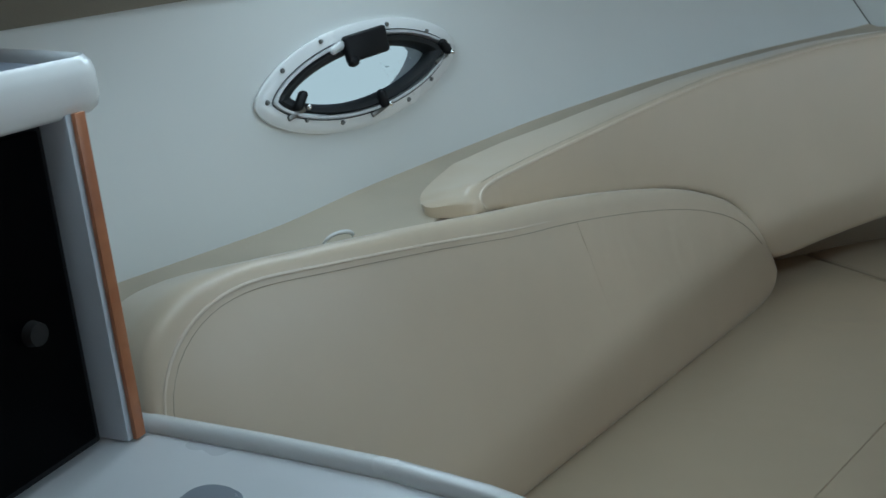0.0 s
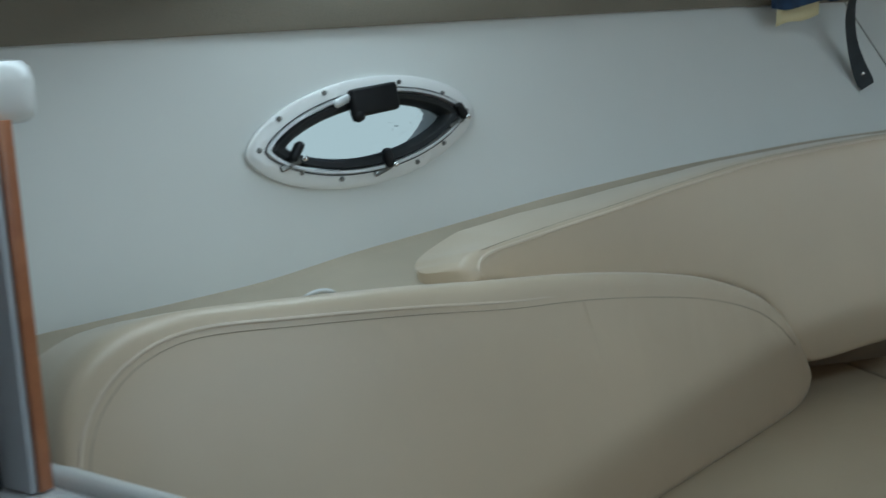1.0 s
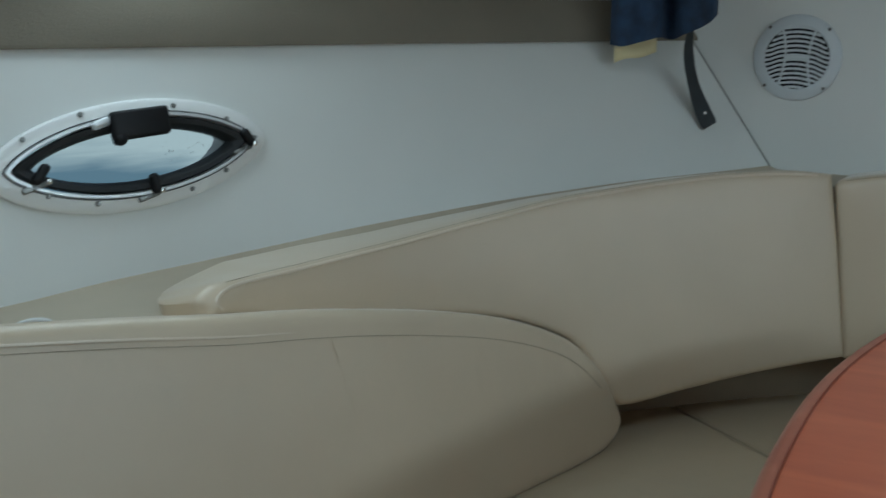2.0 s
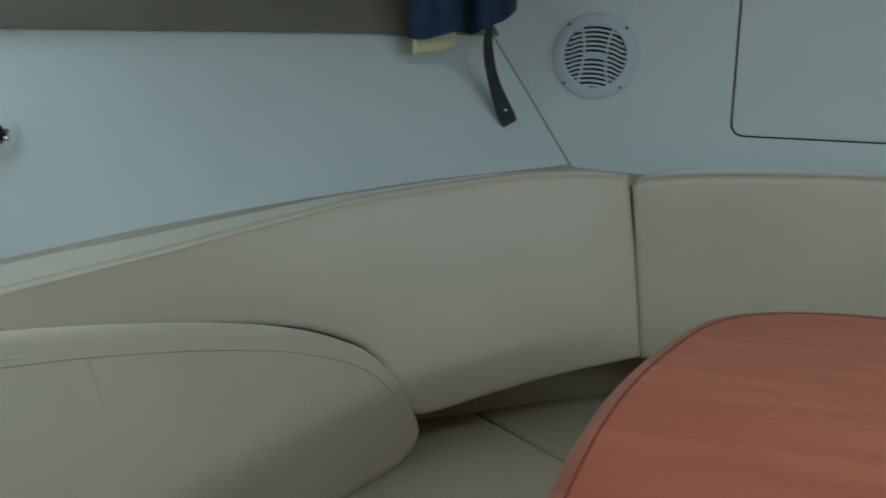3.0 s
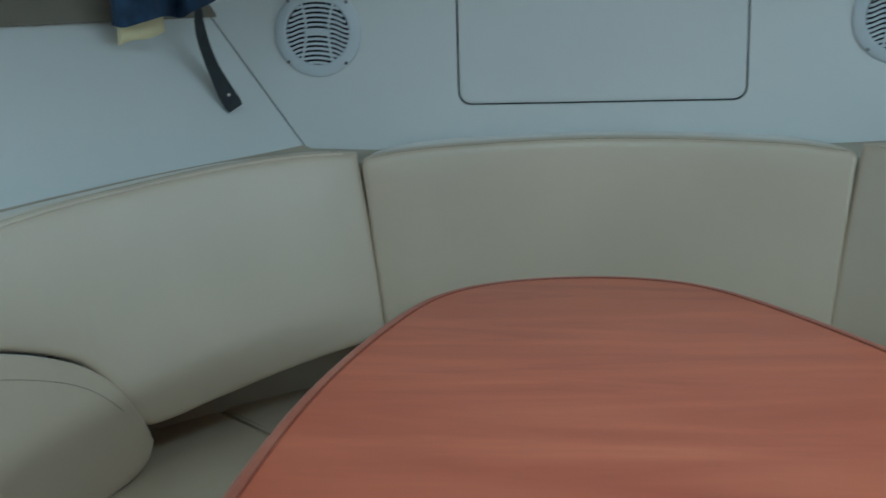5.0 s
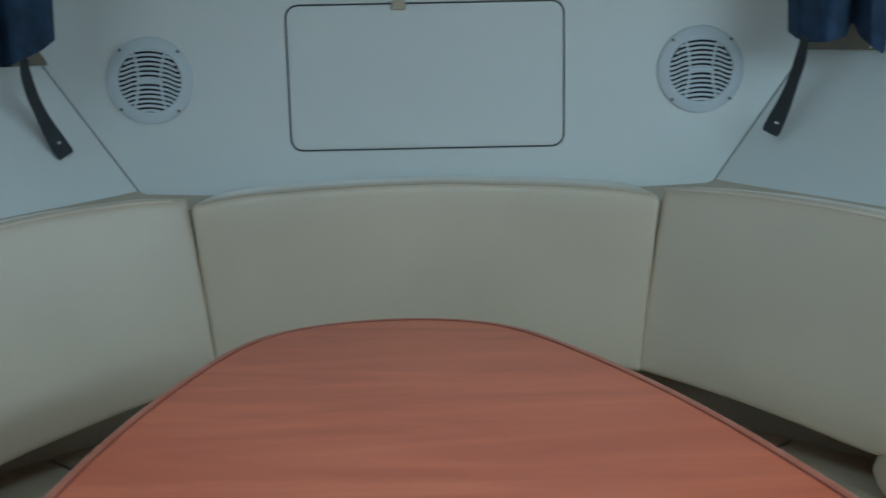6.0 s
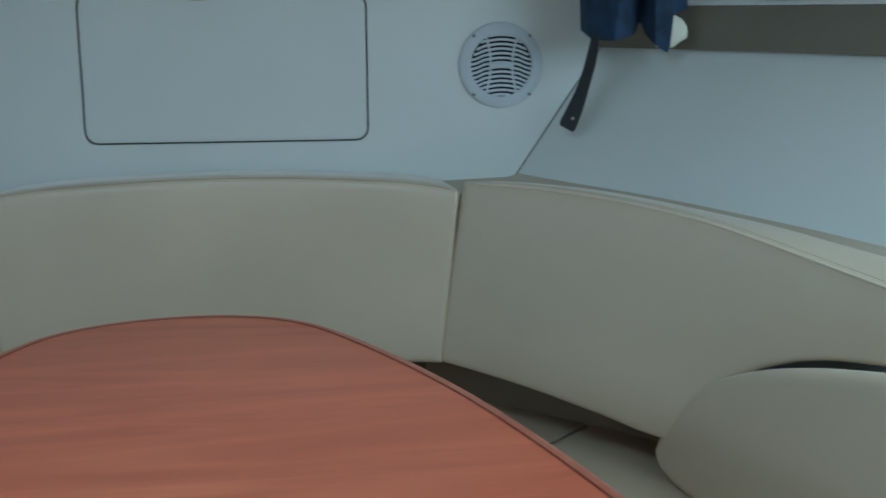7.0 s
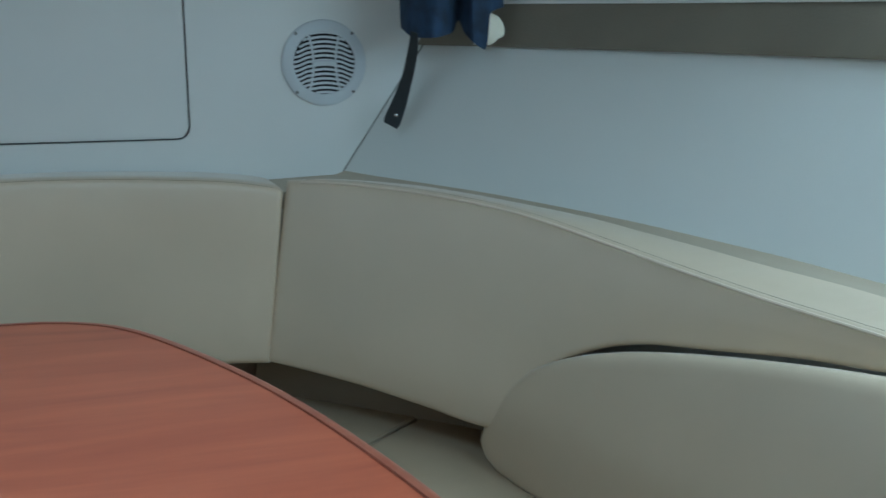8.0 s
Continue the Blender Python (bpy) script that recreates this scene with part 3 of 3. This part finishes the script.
verts, faces = [], []
rim = [(0.006, -0.034), (0.001, -0.030), (0.0, -0.024), (0.0, -0.011), (0.002, -0.004), (0.007, 0.0005), (0.013, 0.0015), (0.019, 0.0), (0.021, -0.006), (0.021, -0.034)]
for d, z in rim:
    verts += [(x, y, TZ + z) for x, y in inset(outline, d)]
k = len(outline)
for i in range(len(rim)):
    for j in range(k):
        a, b = i * k, ((i + 1) % len(rim)) * k
        faces.append((a + j, a + (j + 1) % k, b + (j + 1) % k, b + j))
mesh_object("edge_band", verts, faces, RIMWOOD, table, "rounded reddish wooden edge")
part("tabletop", slab(inset(outline, 0.0205), TZ - 0.030, TZ - 0.0005, 0), CHERRY, table)
part("inlay_line", tube([(x, y, TZ + 0.0005) for x, y in inset(outline, 0.0185)], 0.0009, 6, closed=True), DARKLINE, table, "thin dark joint line")
part("pedestal", tube([(TX, 1.25, 0.02), (TX, 1.25, TZ - 0.03)], 0.04, 24), CHROME, table, "polished steel pedestal")
bm = bmesh.new()
bmesh.ops.create_cone(bm, cap_ends=True, segments=32, radius1=0.15, radius2=0.12, depth=0.02, matrix=Matrix.Translation((TX, 1.25, 0.01)))
part("foot_plate", bm, CHROME, table)

# ---- galley ----
tagged(part("galley_cabinet", box(-1.40, -0.73, -0.6, 0.385, 0.0, 0.755, 0.01), GELCOAT, None), "white galley cabinet base", "cabinet", kind="")
ctr = thing("galley_counter", "white galley counter with raised rounded front lip", "counter")
part("worktop", slab([(-1.40, -0.6), (-0.71, -0.6), (-0.71, 0.29), (-0.735, 0.340), (-0.80, 0.370), (-0.95, 0.394), (-1.10, 0.406), (-1.40, 0.414)], 0.756, 0.787, 0.006), COUNTER, ctr)
part("lip", tube([(-1.40, 0.419, 0.790), (-1.26, 0.416, 0.790), (-1.10, 0.408, 0.790), (-0.95, 0.396, 0.790), (-0.85, 0.377, 0.790), (-0.79, 0.358, 0.790), (-0.74, 0.332, 0.790), (-0.715, 0.29, 0.79), (-0.715, -0.6, 0.79)], 0.012, 12), GELCOAT, ctr, "raised white edge lip")
shelf = thing("galley_shelf", "white upper galley shelf with thick rounded edge", "shelf")
part("top", slab([(-1.262, -0.6), (-1.262, 0.397), (-1.274, 0.423), (-1.302, 0.441), (-1.45, 0.495), (-1.45, -0.6)], 1.127, 1.162, 0.002, 1), SHELFTOP, shelf, "pale blue-grey shelf surface")
path = [(-1.245, -0.6 + 0.197 * i) for i in range(6)] + [(-1.305 + 0.06 * math.cos(radians(a)), 0.402 + 0.06 * math.sin(radians(a))) for a in range(0, 71, 7)] + [(-1.2845 - 0.94 * d, 0.4584 + 0.342 * d) for d in (0.05, 0.10, 0.14, 0.17)]
sec = [(o_, z_ + 0.031) for o_, z_ in [(0.008, 1.089), (0.002, 1.094), (0.0, 1.102), (0.0, 1.126), (0.003, 1.137), (0.009, 1.143), (0.015, 1.142), (0.019, 1.136), (0.020, 1.129), (0.020, 1.089)]]
verts, faces = [], []
for i, (x, y) in enumerate(path):
    a, b = Vector(path[max(0, i - 1)]), Vector(path[min(len(path) - 1, i + 1)])
    d = (b - a).normalized()
    verts += [(x - d.y * o, y + d.x * o, z) for o, z in sec]
k = len(sec)
for i in range(len(path) - 1):
    faces += [(i * k + j, i * k + (j + 1) % k, (i + 1) * k + (j + 1) % k, (i + 1) * k + j) for j in range(k)]
faces += [tuple(range(k)), tuple((len(path) - 1) * k + j for j in range(k))]
mesh_object("edge", verts, faces, GELCOAT, shelf, "thick white rounded edge")
pan = thing("galley_partition", "grey laminate galley partition with cherry edge", "panel")
for nm, x0, x1, y0, y1, mat, label in (("panel", -1.42, -1.243, 0.378, 0.397, LAMINATE, ""), ("edge_strip", -1.2425, -1.237, 0.384, 0.398, EDGEWOOD, "reddish cherry edge strip")):
    bm = box(x0, x1, y0, y1, 0.789, 1.125, 0.001)
    for v in bm.verts:
        v.co.x -= 0.012 * (v.co.z - 0.789)
    part(nm, bm, mat, pan, label)
oven = thing("microwave_oven", "black microwave oven set into the galley", "microwave")
part("body", box(-1.40, -1.274, -0.15, 0.373, 0.789, 1.122, 0.003), BLACK, oven)
part("door", box(-1.2735, -1.265, -0.10, 0.360, 0.80, 1.115, 0.003), OVENGLASS, oven, "black glass door")
bm = bmesh.new()
bmesh.ops.create_cone(bm, cap_ends=True, segments=24, radius1=0.0125, radius2=0.011, depth=0.010, matrix=Matrix.Translation((-1.260, 0.305, 0.935)) @ Matrix.Rotation(math.pi / 2, 4, "Y"))
part("knob", bm, KNOB, oven, "dull brown round knob")


# ---- porthole ----
PORT_T, PORT_N, PORT_U = Vector((0.2856, 0.9584, 0.0)), Vector((0.9459, -0.2819, 0.1608)), Vector((-0.1541, 0.0459, 0.987))
PORT_C = Vector((-1.3623, 1.1746, 1.0416))


def on_port(a, b, n):
    """A place on the porthole: a along the wall, b up, n towards the room."""
    a *= 1.06
    return PORT_C + PORT_T * a + PORT_U * (b + 0.07 * a) + PORT_N * n


def lens_point(A, B, p, th):
    s = math.sin(th)
    return A * math.cos(th), B * math.copysign(abs(s) ** p, s)


def lens_ring(sections, p, n=72):
    """A ring whose cross-section is a list of (A, B, depth)."""
    bm = bmesh.new()
    rows = [[bm.verts.new(on_port(*lens_point(A, B, p, math.tau * k / n), d)) for k in range(n)] for A, B, d in sections]
    m = len(rows)
    for i in range(m):
        a, b = rows[i], rows[(i + 1) % m]
        for k in range(n):
            bm.faces.new((a[k], a[(k + 1) % n], b[(k + 1) % n], b[k]))
    return bm


def port_block(a0, a1, b0, b1, n0, n1, bevel=0.006, turn=0.0):
    bm = box(a0 - (a0 + a1) / 2, a1 - (a0 + a1) / 2, b0 - (b0 + b1) / 2, b1 - (b0 + b1) / 2, n0, n1, bevel, 3)
    c, s_ = math.cos(radians(turn)), math.sin(radians(turn))
    for v in bm.verts:
        a, b, n_ = v.co
        v.co = on_port((a0 + a1) / 2 + a * c - b * s_, (b0 + b1) / 2 + a * s_ + b * c, n_)
    return bm


port = thing("porthole", "pointed oval opening porthole with white flange and black gasket", "porthole")
flange = part("flange", lens_ring([(0.226, 0.083, 0.0), (0.226, 0.083, 0.004), (0.219, 0.077, 0.009), (0.197, 0.060, 0.010), (0.190, 0.056, 0.006), (0.176, 0.050, -0.02), (0.176, 0.050, -0.04), (0.20, 0.068, -0.04)], 1.2), GELCOAT, port, "white moulded flange")
part("trim_ring", lens_ring([(0.199, 0.0625, 0.009), (0.197, 0.061, 0.014), (0.191, 0.057, 0.014), (0.189, 0.0555, 0.009)], 1.4), WHITEMETAL, port, "thin bright metal trim ring")
part("groove", lens_ring([(0.2005, 0.0640, 0.0085), (0.2005, 0.0640, 0.0108), (0.1985, 0.0622, 0.0108), (0.1985, 0.0622, 0.0085)], 1.36), GASKET, port, "dark seam round the trim ring")
part("gasket", lens_ring([(0.188, 0.055, 0.008), (0.182, 0.052, 0.014), (0.168, 0.045, 0.012), (0.158, 0.038, 0.002), (0.158, 0.038, -0.012), (0.182, 0.052, -0.012)], 1.5), GASKET, port, "thick black rubber gasket")
bm = bmesh.new()
bm.faces.new([bm.verts.new(on_port(*lens_point(0.166, 0.046, 1.5, math.tau * k / 48), -0.004)) for k in range(48)])
pane = part("pane", bm, GLASS, port, "water-spotted clear pane")
pane.visible_shadow = False
rnd = random.Random(11)
bm = bmesh.new()
for _ in range(22):
    a, b = 0.092 + 0.030 * rnd.gauss(0, 1), -0.004 + 0.009 * rnd.gauss(0, 1)
    r = 0.0006 + 0.0009 * rnd.random()
    if abs(a) < 0.135 and abs(b) < 0.022:
        g3 = bmesh.ops.create_icosphere(bm, subdivisions=1, radius=r)
        for v in g3["verts"]:
            v.co = on_port(a + v.co.x, b + v.co.y, -0.003 + 0.4 * v.co.z)
part("water_spots", bm, SPOTS, pane, "dried white water spots")
part("hinge_cover", port_block(-0.044, 0.048, 0.024, 0.068, 0.010, 0.026, 0.006, 1), BLACK, port, "black hinge cover")
part("hinge_tab", port_block(-0.072, -0.040, 0.046, 0.060, 0.010, 0.019, 0.006, 14), WHITEMETAL, port)
part("hinge_knuckle", port_block(-0.044, -0.022, 0.016, 0.036, 0.010, 0.028, 0.009, 0), BLACK, port, "black hinge knuckle")
for a, b, turn in ((-0.153, -0.008, 50), (0.014, -0.047, 100), (0.184, 0.002, -58)):
    latch = part("latch", port_block(a - 0.016, a + 0.016, b - 0.0068, b + 0.0068, 0.010, 0.026, 0.006, turn), BLACK, port, "black pivoting latch")
    part("latch_bracket", port_block(a - 0.026, a + 0.010, b - 0.022, b - 0.013, 0.009, 0.014, 0.002, 12), STEEL, latch, "bright metal bracket")
    bm = bmesh.new()
    bmesh.ops.create_uvsphere(bm, u_segments=10, v_segments=6, radius=0.0045)
    for v in bm.verts:
        v.co = on_port(a + v.co.x + 0.006, b + v.co.y - 0.012, 0.028 + 0.6 * v.co.z)
    part("latch_pin", bm, CHROME, latch)
for a, b in ((0.064, 0.067), (0.154, 0.037), (0.202, 0.001), (0.142, -0.045), (0.079, -0.065), (-0.074, -0.063), (-0.143, -0.040), (-0.208, 0.004), (-0.168, 0.043), (-0.083, 0.069)):
    bm = bmesh.new()
    bmesh.ops.create_cone(bm, cap_ends=True, segments=12, radius1=0.0042, radius2=0.0028, depth=0.003)
    for v in bm.verts:
        v.co = on_port(a + v.co.x, b + v.co.y, 0.0115 + v.co.z)
    part("screw", bm, STEEL, flange)

back = bpy.data.materials.new("bright_water")
back.use_nodes = True
t = back.node_tree
em = t.nodes.new("ShaderNodeEmission")
em.inputs[1].default_value = 0.9
pos = t.nodes.new("ShaderNodeNewGeometry")
mp = t.nodes.new("ShaderNodeMapping")
mp.inputs["Scale"].default_value = (0.3, 0.22, 3.2)
nz = t.nodes.new("ShaderNodeTexNoise")
nz.inputs["Scale"].default_value, nz.inputs["Detail"].default_value = 1.2, 5
rp = t.nodes.new("ShaderNodeValToRGB")
rp.color_ramp.elements[0].color, rp.color_ramp.elements[1].color = (0.17, 0.33, 0.43, 1), (0.60, 0.83, 0.87, 1)
rp.color_ramp.elements[0].position, rp.color_ramp.elements[1].position = 0.38, 0.56
t.links.new(pos.outputs["Position"], mp.inputs[0])
t.links.new(mp.outputs[0], nz.inputs["Vector"])
sep = t.nodes.new("ShaderNodeSeparateXYZ")
far = t.nodes.new("ShaderNodeMapRange")
far.inputs[1].default_value, far.inputs[2].default_value, far.inputs[3].default_value, far.inputs[4].default_value = 4.5, 7.5, -0.06, 0.2
add = t.nodes.new("ShaderNodeMath")
t.links.new(pos.outputs["Position"], sep.inputs[0])
t.links.new(sep.outputs["Y"], far.inputs[0])
t.links.new(nz.outputs["Fac"], add.inputs[0])
t.links.new(far.outputs[0], add.inputs[1])
t.links.new(add.outputs[0], rp.inputs[0])
t.links.new(rp.outputs[0], em.inputs[0])
t.links.new(em.outputs[0], t.nodes["Material Output"].inputs[0])
tagged(part("backdrop", box(-4.6, -4.5, -3, 16, -5, 3, 0), back, None), "pale glittering water outside", "water", kind="structure")


# ---- speakers ----
def disc_at(x, z, r, y0, y1, seg=48, bevel=0.0):
    bm = bmesh.new()
    bmesh.ops.create_cone(bm, cap_ends=True, segments=seg, radius1=r, radius2=r, depth=abs(y1 - y0), matrix=Matrix.Translation((x, (y0 + y1) / 2, z)) @ Matrix.Rotation(radians(90), 4, "X"))
    if bevel:
        edges = [e for e in bm.edges if abs(e.verts[0].co.y - min(y0, y1)) < 1e-5 and abs(e.verts[1].co.y - min(y0, y1)) < 1e-5]
        bmesh.ops.bevel(bm, geom=edges, offset=bevel, segments=3, affect="EDGES")
    return bm


def speaker():
    sp = thing("speaker", "round white marine speaker with slotted grille", "speaker", group="bulkhead speakers")
    bm = bmesh.new()
    n = 56
    prof = [(0.0925, 0.0), (0.0915, -0.006), (0.086, -0.010), (0.070, -0.012), (0.0672, -0.010), (0.0672, -0.002)]
    rows = [[bm.verts.new((r * math.cos(math.tau * k / n), y, r * math.sin(math.tau * k / n))) for k in range(n)] for r, y in prof]
    for a, b in zip(rows, rows[1:]):
        for k in range(n):
            bm.faces.new((a[k], a[(k + 1) % n], b[(k + 1) % n], b[k]))
    rim = part("rim", bm, PLASTIC, sp)
    part("cone", disc_at(0, 0, 0.070, -0.0005, -0.003), BLACK, sp, "dark speaker cone behind the grille")
    for k in range(15):
        z = -0.0655 + 0.0098 * k
        w = math.sqrt(max(0.0685 ** 2 - z * z, 0.0001))
        verts, faces = [], []
        m = 20
        for i in range(m + 1):
            x = -w + 2 * w * i / m
            zz = z + (0.003 * (1 - (x / 0.026) ** 2) if abs(x) < 0.026 else -0.26 * (abs(x) - 0.026) + 0.0015 * math.sin(150 * (abs(x) - 0.026)))
            for dz, y in ((-0.0026, -0.004), (-0.0026, -0.0105), (0.0026, -0.0105), (0.0026, -0.004)):
                verts.append((x, y, zz + dz))
        for i in range(m):
            for j in range(4):
                faces.append((4 * i + j, 4 * i + (j + 1) % 4, 4 * i + 4 + (j + 1) % 4, 4 * i + 4 + j))
        mesh_object("slat", verts, faces, PLASTIC, sp, smooth=False)
    for s_ in (-1, 1):
        part("rib", tube([(s_ * (0.024 + 0.010 * (zz / 0.06) ** 2), -0.0095, zz) for zz in [-0.06 + 0.01 * i for i in range(13)]], 0.0028, 6), PLASTIC, sp)
    part("cross_rib", tube([(-0.026, -0.0092, 0.0), (0.026, -0.0092, 0.0)], 0.0060, 8), PLASTIC, sp)
    for x in (-0.0615, 0.0615):
        for z in (-0.0625, 0.0625):
            part("screw", disc_at(x, z, 0.0036, -0.010, -0.0135, 10, 0.001), STEEL, rim)
    return sp


sp = speaker()
sp.matrix_world = pose(-0.584, BOW, 1.20, 0, 2.5, 0)
copy_thing(sp, pose(0.590, BOW, 1.20))

# ---- curtains gathered at the bow ends of the windows ----
def curtain(side):
    """Built to port; h runs from the cabin side towards the corner, n out from the wall."""
    cu = thing("gathered_curtain", "navy blue curtain gathered and strapped up in the corner", "curtain", group="gathered curtains")
    sh = (0.876 if side < 0 else 0.832) - 0.905
    if side < 0:
        ox, oy, ax, ay, wide = -0.934, 2.142, 0.917, 0.40, 0.222
        hem = smooth_curve([(0, 1.224), (0.015, 1.219), (0.06, 1.229), (0.10, 1.238), (0.13, 1.235), (0.145, 1.244), (0.165, 1.253), (0.19, 1.264), (0.222, 1.287)])
        fold = smooth_curve([(0, 0.0), (0.012, 0.030), (0.06, 0.037), (0.10, 0.024), (0.122, 0.006), (0.14, 0.026), (0.17, 0.040), (0.20, 0.028), (0.222, 0.0)])
    else:
        ox, oy, ax, ay, wide = -0.930, 2.165, 0.956, 0.294, 0.212
        hem = smooth_curve([(0, 1.312), (0.028, 1.300), (0.036, 1.226), (0.05, 1.232), (0.082, 1.262), (0.093, 1.288), (0.104, 1.262), (0.15, 1.250), (0.185, 1.253), (0.212, 1.272)])
        fold = smooth_curve([(0, 0.004), (0.02, 0.012), (0.04, 0.032), (0.06, 0.036), (0.082, 0.014), (0.093, 0.0), (0.106, 0.022), (0.15, 0.042), (0.19, 0.030), (0.212, 0.0)])

    def hung(h, n, z):
        return (ox + ax * h + ay * n, oy + ay * h - ax * n, z)

    verts, faces = [], []
    m, rows = 44, 14
    across = [wide * i / m for i in range(m + 1)] + [wide * (m - i) / m for i in range(1, m)]
    for j in range(rows + 1):
        s_ = j / rows
        for i, h in enumerate(across):
            crease = 0.010 * math.sin(95 * h + 2 * s_ + side) * math.sin(math.pi * h / wide)
            n = (1.7 * fold(h) * (1 - 0.25 * s_) + crease) if i <= m else fold(h) * 0.3 - 0.012
            z0 = hem(h) + (0 if i <= m else 0.012)
            verts.append(hung(h + 0.010 * s_ * math.sin(40 * h), n, z0 + (1.50 - z0) * s_ ** 1.15))
    n = len(across)
    for j in range(rows):
        for i in range(n):
            faces.append((j * n + i, j * n + (i + 1) % n, (j + 1) * n + (i + 1) % n, (j + 1) * n + i))
    faces += [(i, i + 1, n - i - 1, (n - i) % n) for i in range(m)]
    mesh_object("cloth", mirrored(verts, side), faces, BLUECLOTH, cu)
    # lining flap
    verts, faces = [], []
    for i in range(9):
        for j in range(5):
            a, b = i / 8, j / 4
            if side < 0:
                verts.append(hung(0.008 + 0.088 * a, 0.013 + 0.003 * math.sin(5 * a + 2 * b), 1.186 + 0.022 * a + 0.046 * b + 0.003 * math.sin(7 * a)))
            else:
                verts.append(hung(0.058 - 0.056 * a, 0.010 + 0.010 * math.sin(3 * a + 2 * b), 1.276 - 0.012 * a + (b - 0.5) * 0.076 * (1 - 0.66 * a * a) + 0.003 * math.sin(9 * a)))
    for i in range(8):
        for j in range(4):
            faces.append((i * 5 + j, i * 5 + j + 1, i * 5 + j + 6, i * 5 + j + 5))
    fl = mesh_object("lining", mirrored(verts, side), faces, FOAM if side < 0 else BACKLITFOAM, cu, "yellowed cream lining flap" if side < 0 else "yellowed cream lining flap, paled for the light behind it")
    md = fl.modifiers.new("thickness", "SOLIDIFY")
    md.thickness = 0.008
    # strap
    verts, faces = [], []
    m = 26
    start, base, above, bow = (0.020, 1.245, 0.3, 1.35) if side < 0 else (0.006, 1.262, 0.0, 1.12)
    path = []
    for i in range(m + 1):
        a = (1 + above) * i / m - above
        path.append((start + (0.084 * a ** bow if a > 0 else 0.05 * a), -0.194 * a))
    for i in range(m + 1):
        a = max(0, (1 + above) * i / m - above)
        p0, p1 = path[max(0, i - 1)], path[min(m, i + 1)]
        d = Vector((p1[0] - p0[0], p1[1] - p0[1])).normalized()
        w = (0.0075 + 0.011 * a + 0.001 * math.sin(9 * a)) * (1 if i < m else 0.85)
        for dw, dn in ((-1, 0), (1, 0), (1, 0.004), (-1, 0.004)):
            h = path[i][0] - dw * w * d.y
            z = base + path[i][1] + dw * w * d.x
            n_ = dn + 0.080 * (1 - a) ** 2
            verts.append((-(0.862 + sh - 0.83 * h - 0.55 * n_), 2.226 + 0.55 * h - 0.83 * n_, z))
    for i in range(m):
        for j in range(4):
            faces.append((4 * i + j, 4 * i + (j + 1) % 4, 4 * i + 4 + (j + 1) % 4, 4 * i + 4 + j))
    faces += [(0, 1, 2, 3), tuple(4 * m + j for j in range(4))]
    st = mesh_object("strap", mirrored(verts, side), faces, STRAP, cu, "dark webbing tie strap", smooth=False)
    bm = bmesh.new()
    bmesh.ops.create_uvsphere(bm, u_segments=10, v_segments=6, radius=0.0042)
    for v in bm.verts:
        v.co = Vector((side * (0.784 + sh if side < 0 else 0.797 + sh), 2.270 if side < 0 else 2.263, 1.080 if side < 0 else 1.090)) + Vector((v.co.x, 0.5 * v.co.y, v.co.z))
    part("snap", bm, CHROME, st, "bright metal snap")


curtain(-1)
curtain(1)

# ---- small things ----
tab = thing("pull_tab", "small white curved pull tab behind the bolster", "pull tab")
verts, faces = [], []
for i in range(11):
    th = math.pi * i / 10
    for d in (-0.009, 0.009):
        verts.append((-1.267 + 0.2 * d + 0.011 * math.cos(th), 0.874 + 0.024 * math.cos(th) + d * 0.1, 0.851 + 0.011 * math.sin(th) + 0.25 * d))
for i in range(10):
    faces.append((2 * i, 2 * i + 1, 2 * i + 3, 2 * i + 2))
o = mesh_object("band", verts, faces, GELCOAT, tab)
o.modifiers.new("thickness", "SOLIDIFY").thickness = 0.004
stud = thing("snap_stud", "small dark snap stud at the top of the backrest", "stud")
bm = bmesh.new()
bmesh.ops.create_uvsphere(bm, u_segments=10, v_segments=6, radius=0.0055, matrix=Matrix.Translation((-0.667, 2.331, 0.957)))
part("button", bm, BLACK, stud)
grip = thing("sink_cover_grip", "grey moulded grip on the galley counter", "grip")
part("body", slab([(x - 1.076, y + 0.258) for x, y in rounded(-0.030, 0.030, -0.06, 0.055, 0.026)], 0.7872, 0.806, 0.006), GREY, grip)
part("slot", box(-1.044, -1.008, 0.215, 0.306, 0.7872, 0.790, 0.001), BLACK, grip, "dark recess")
part("latch", box(-0.065, -0.035, BOW - 0.012, BOW - 0.002, 1.336, 1.356, 0.004), LEDGE, locker, "small beige latch")
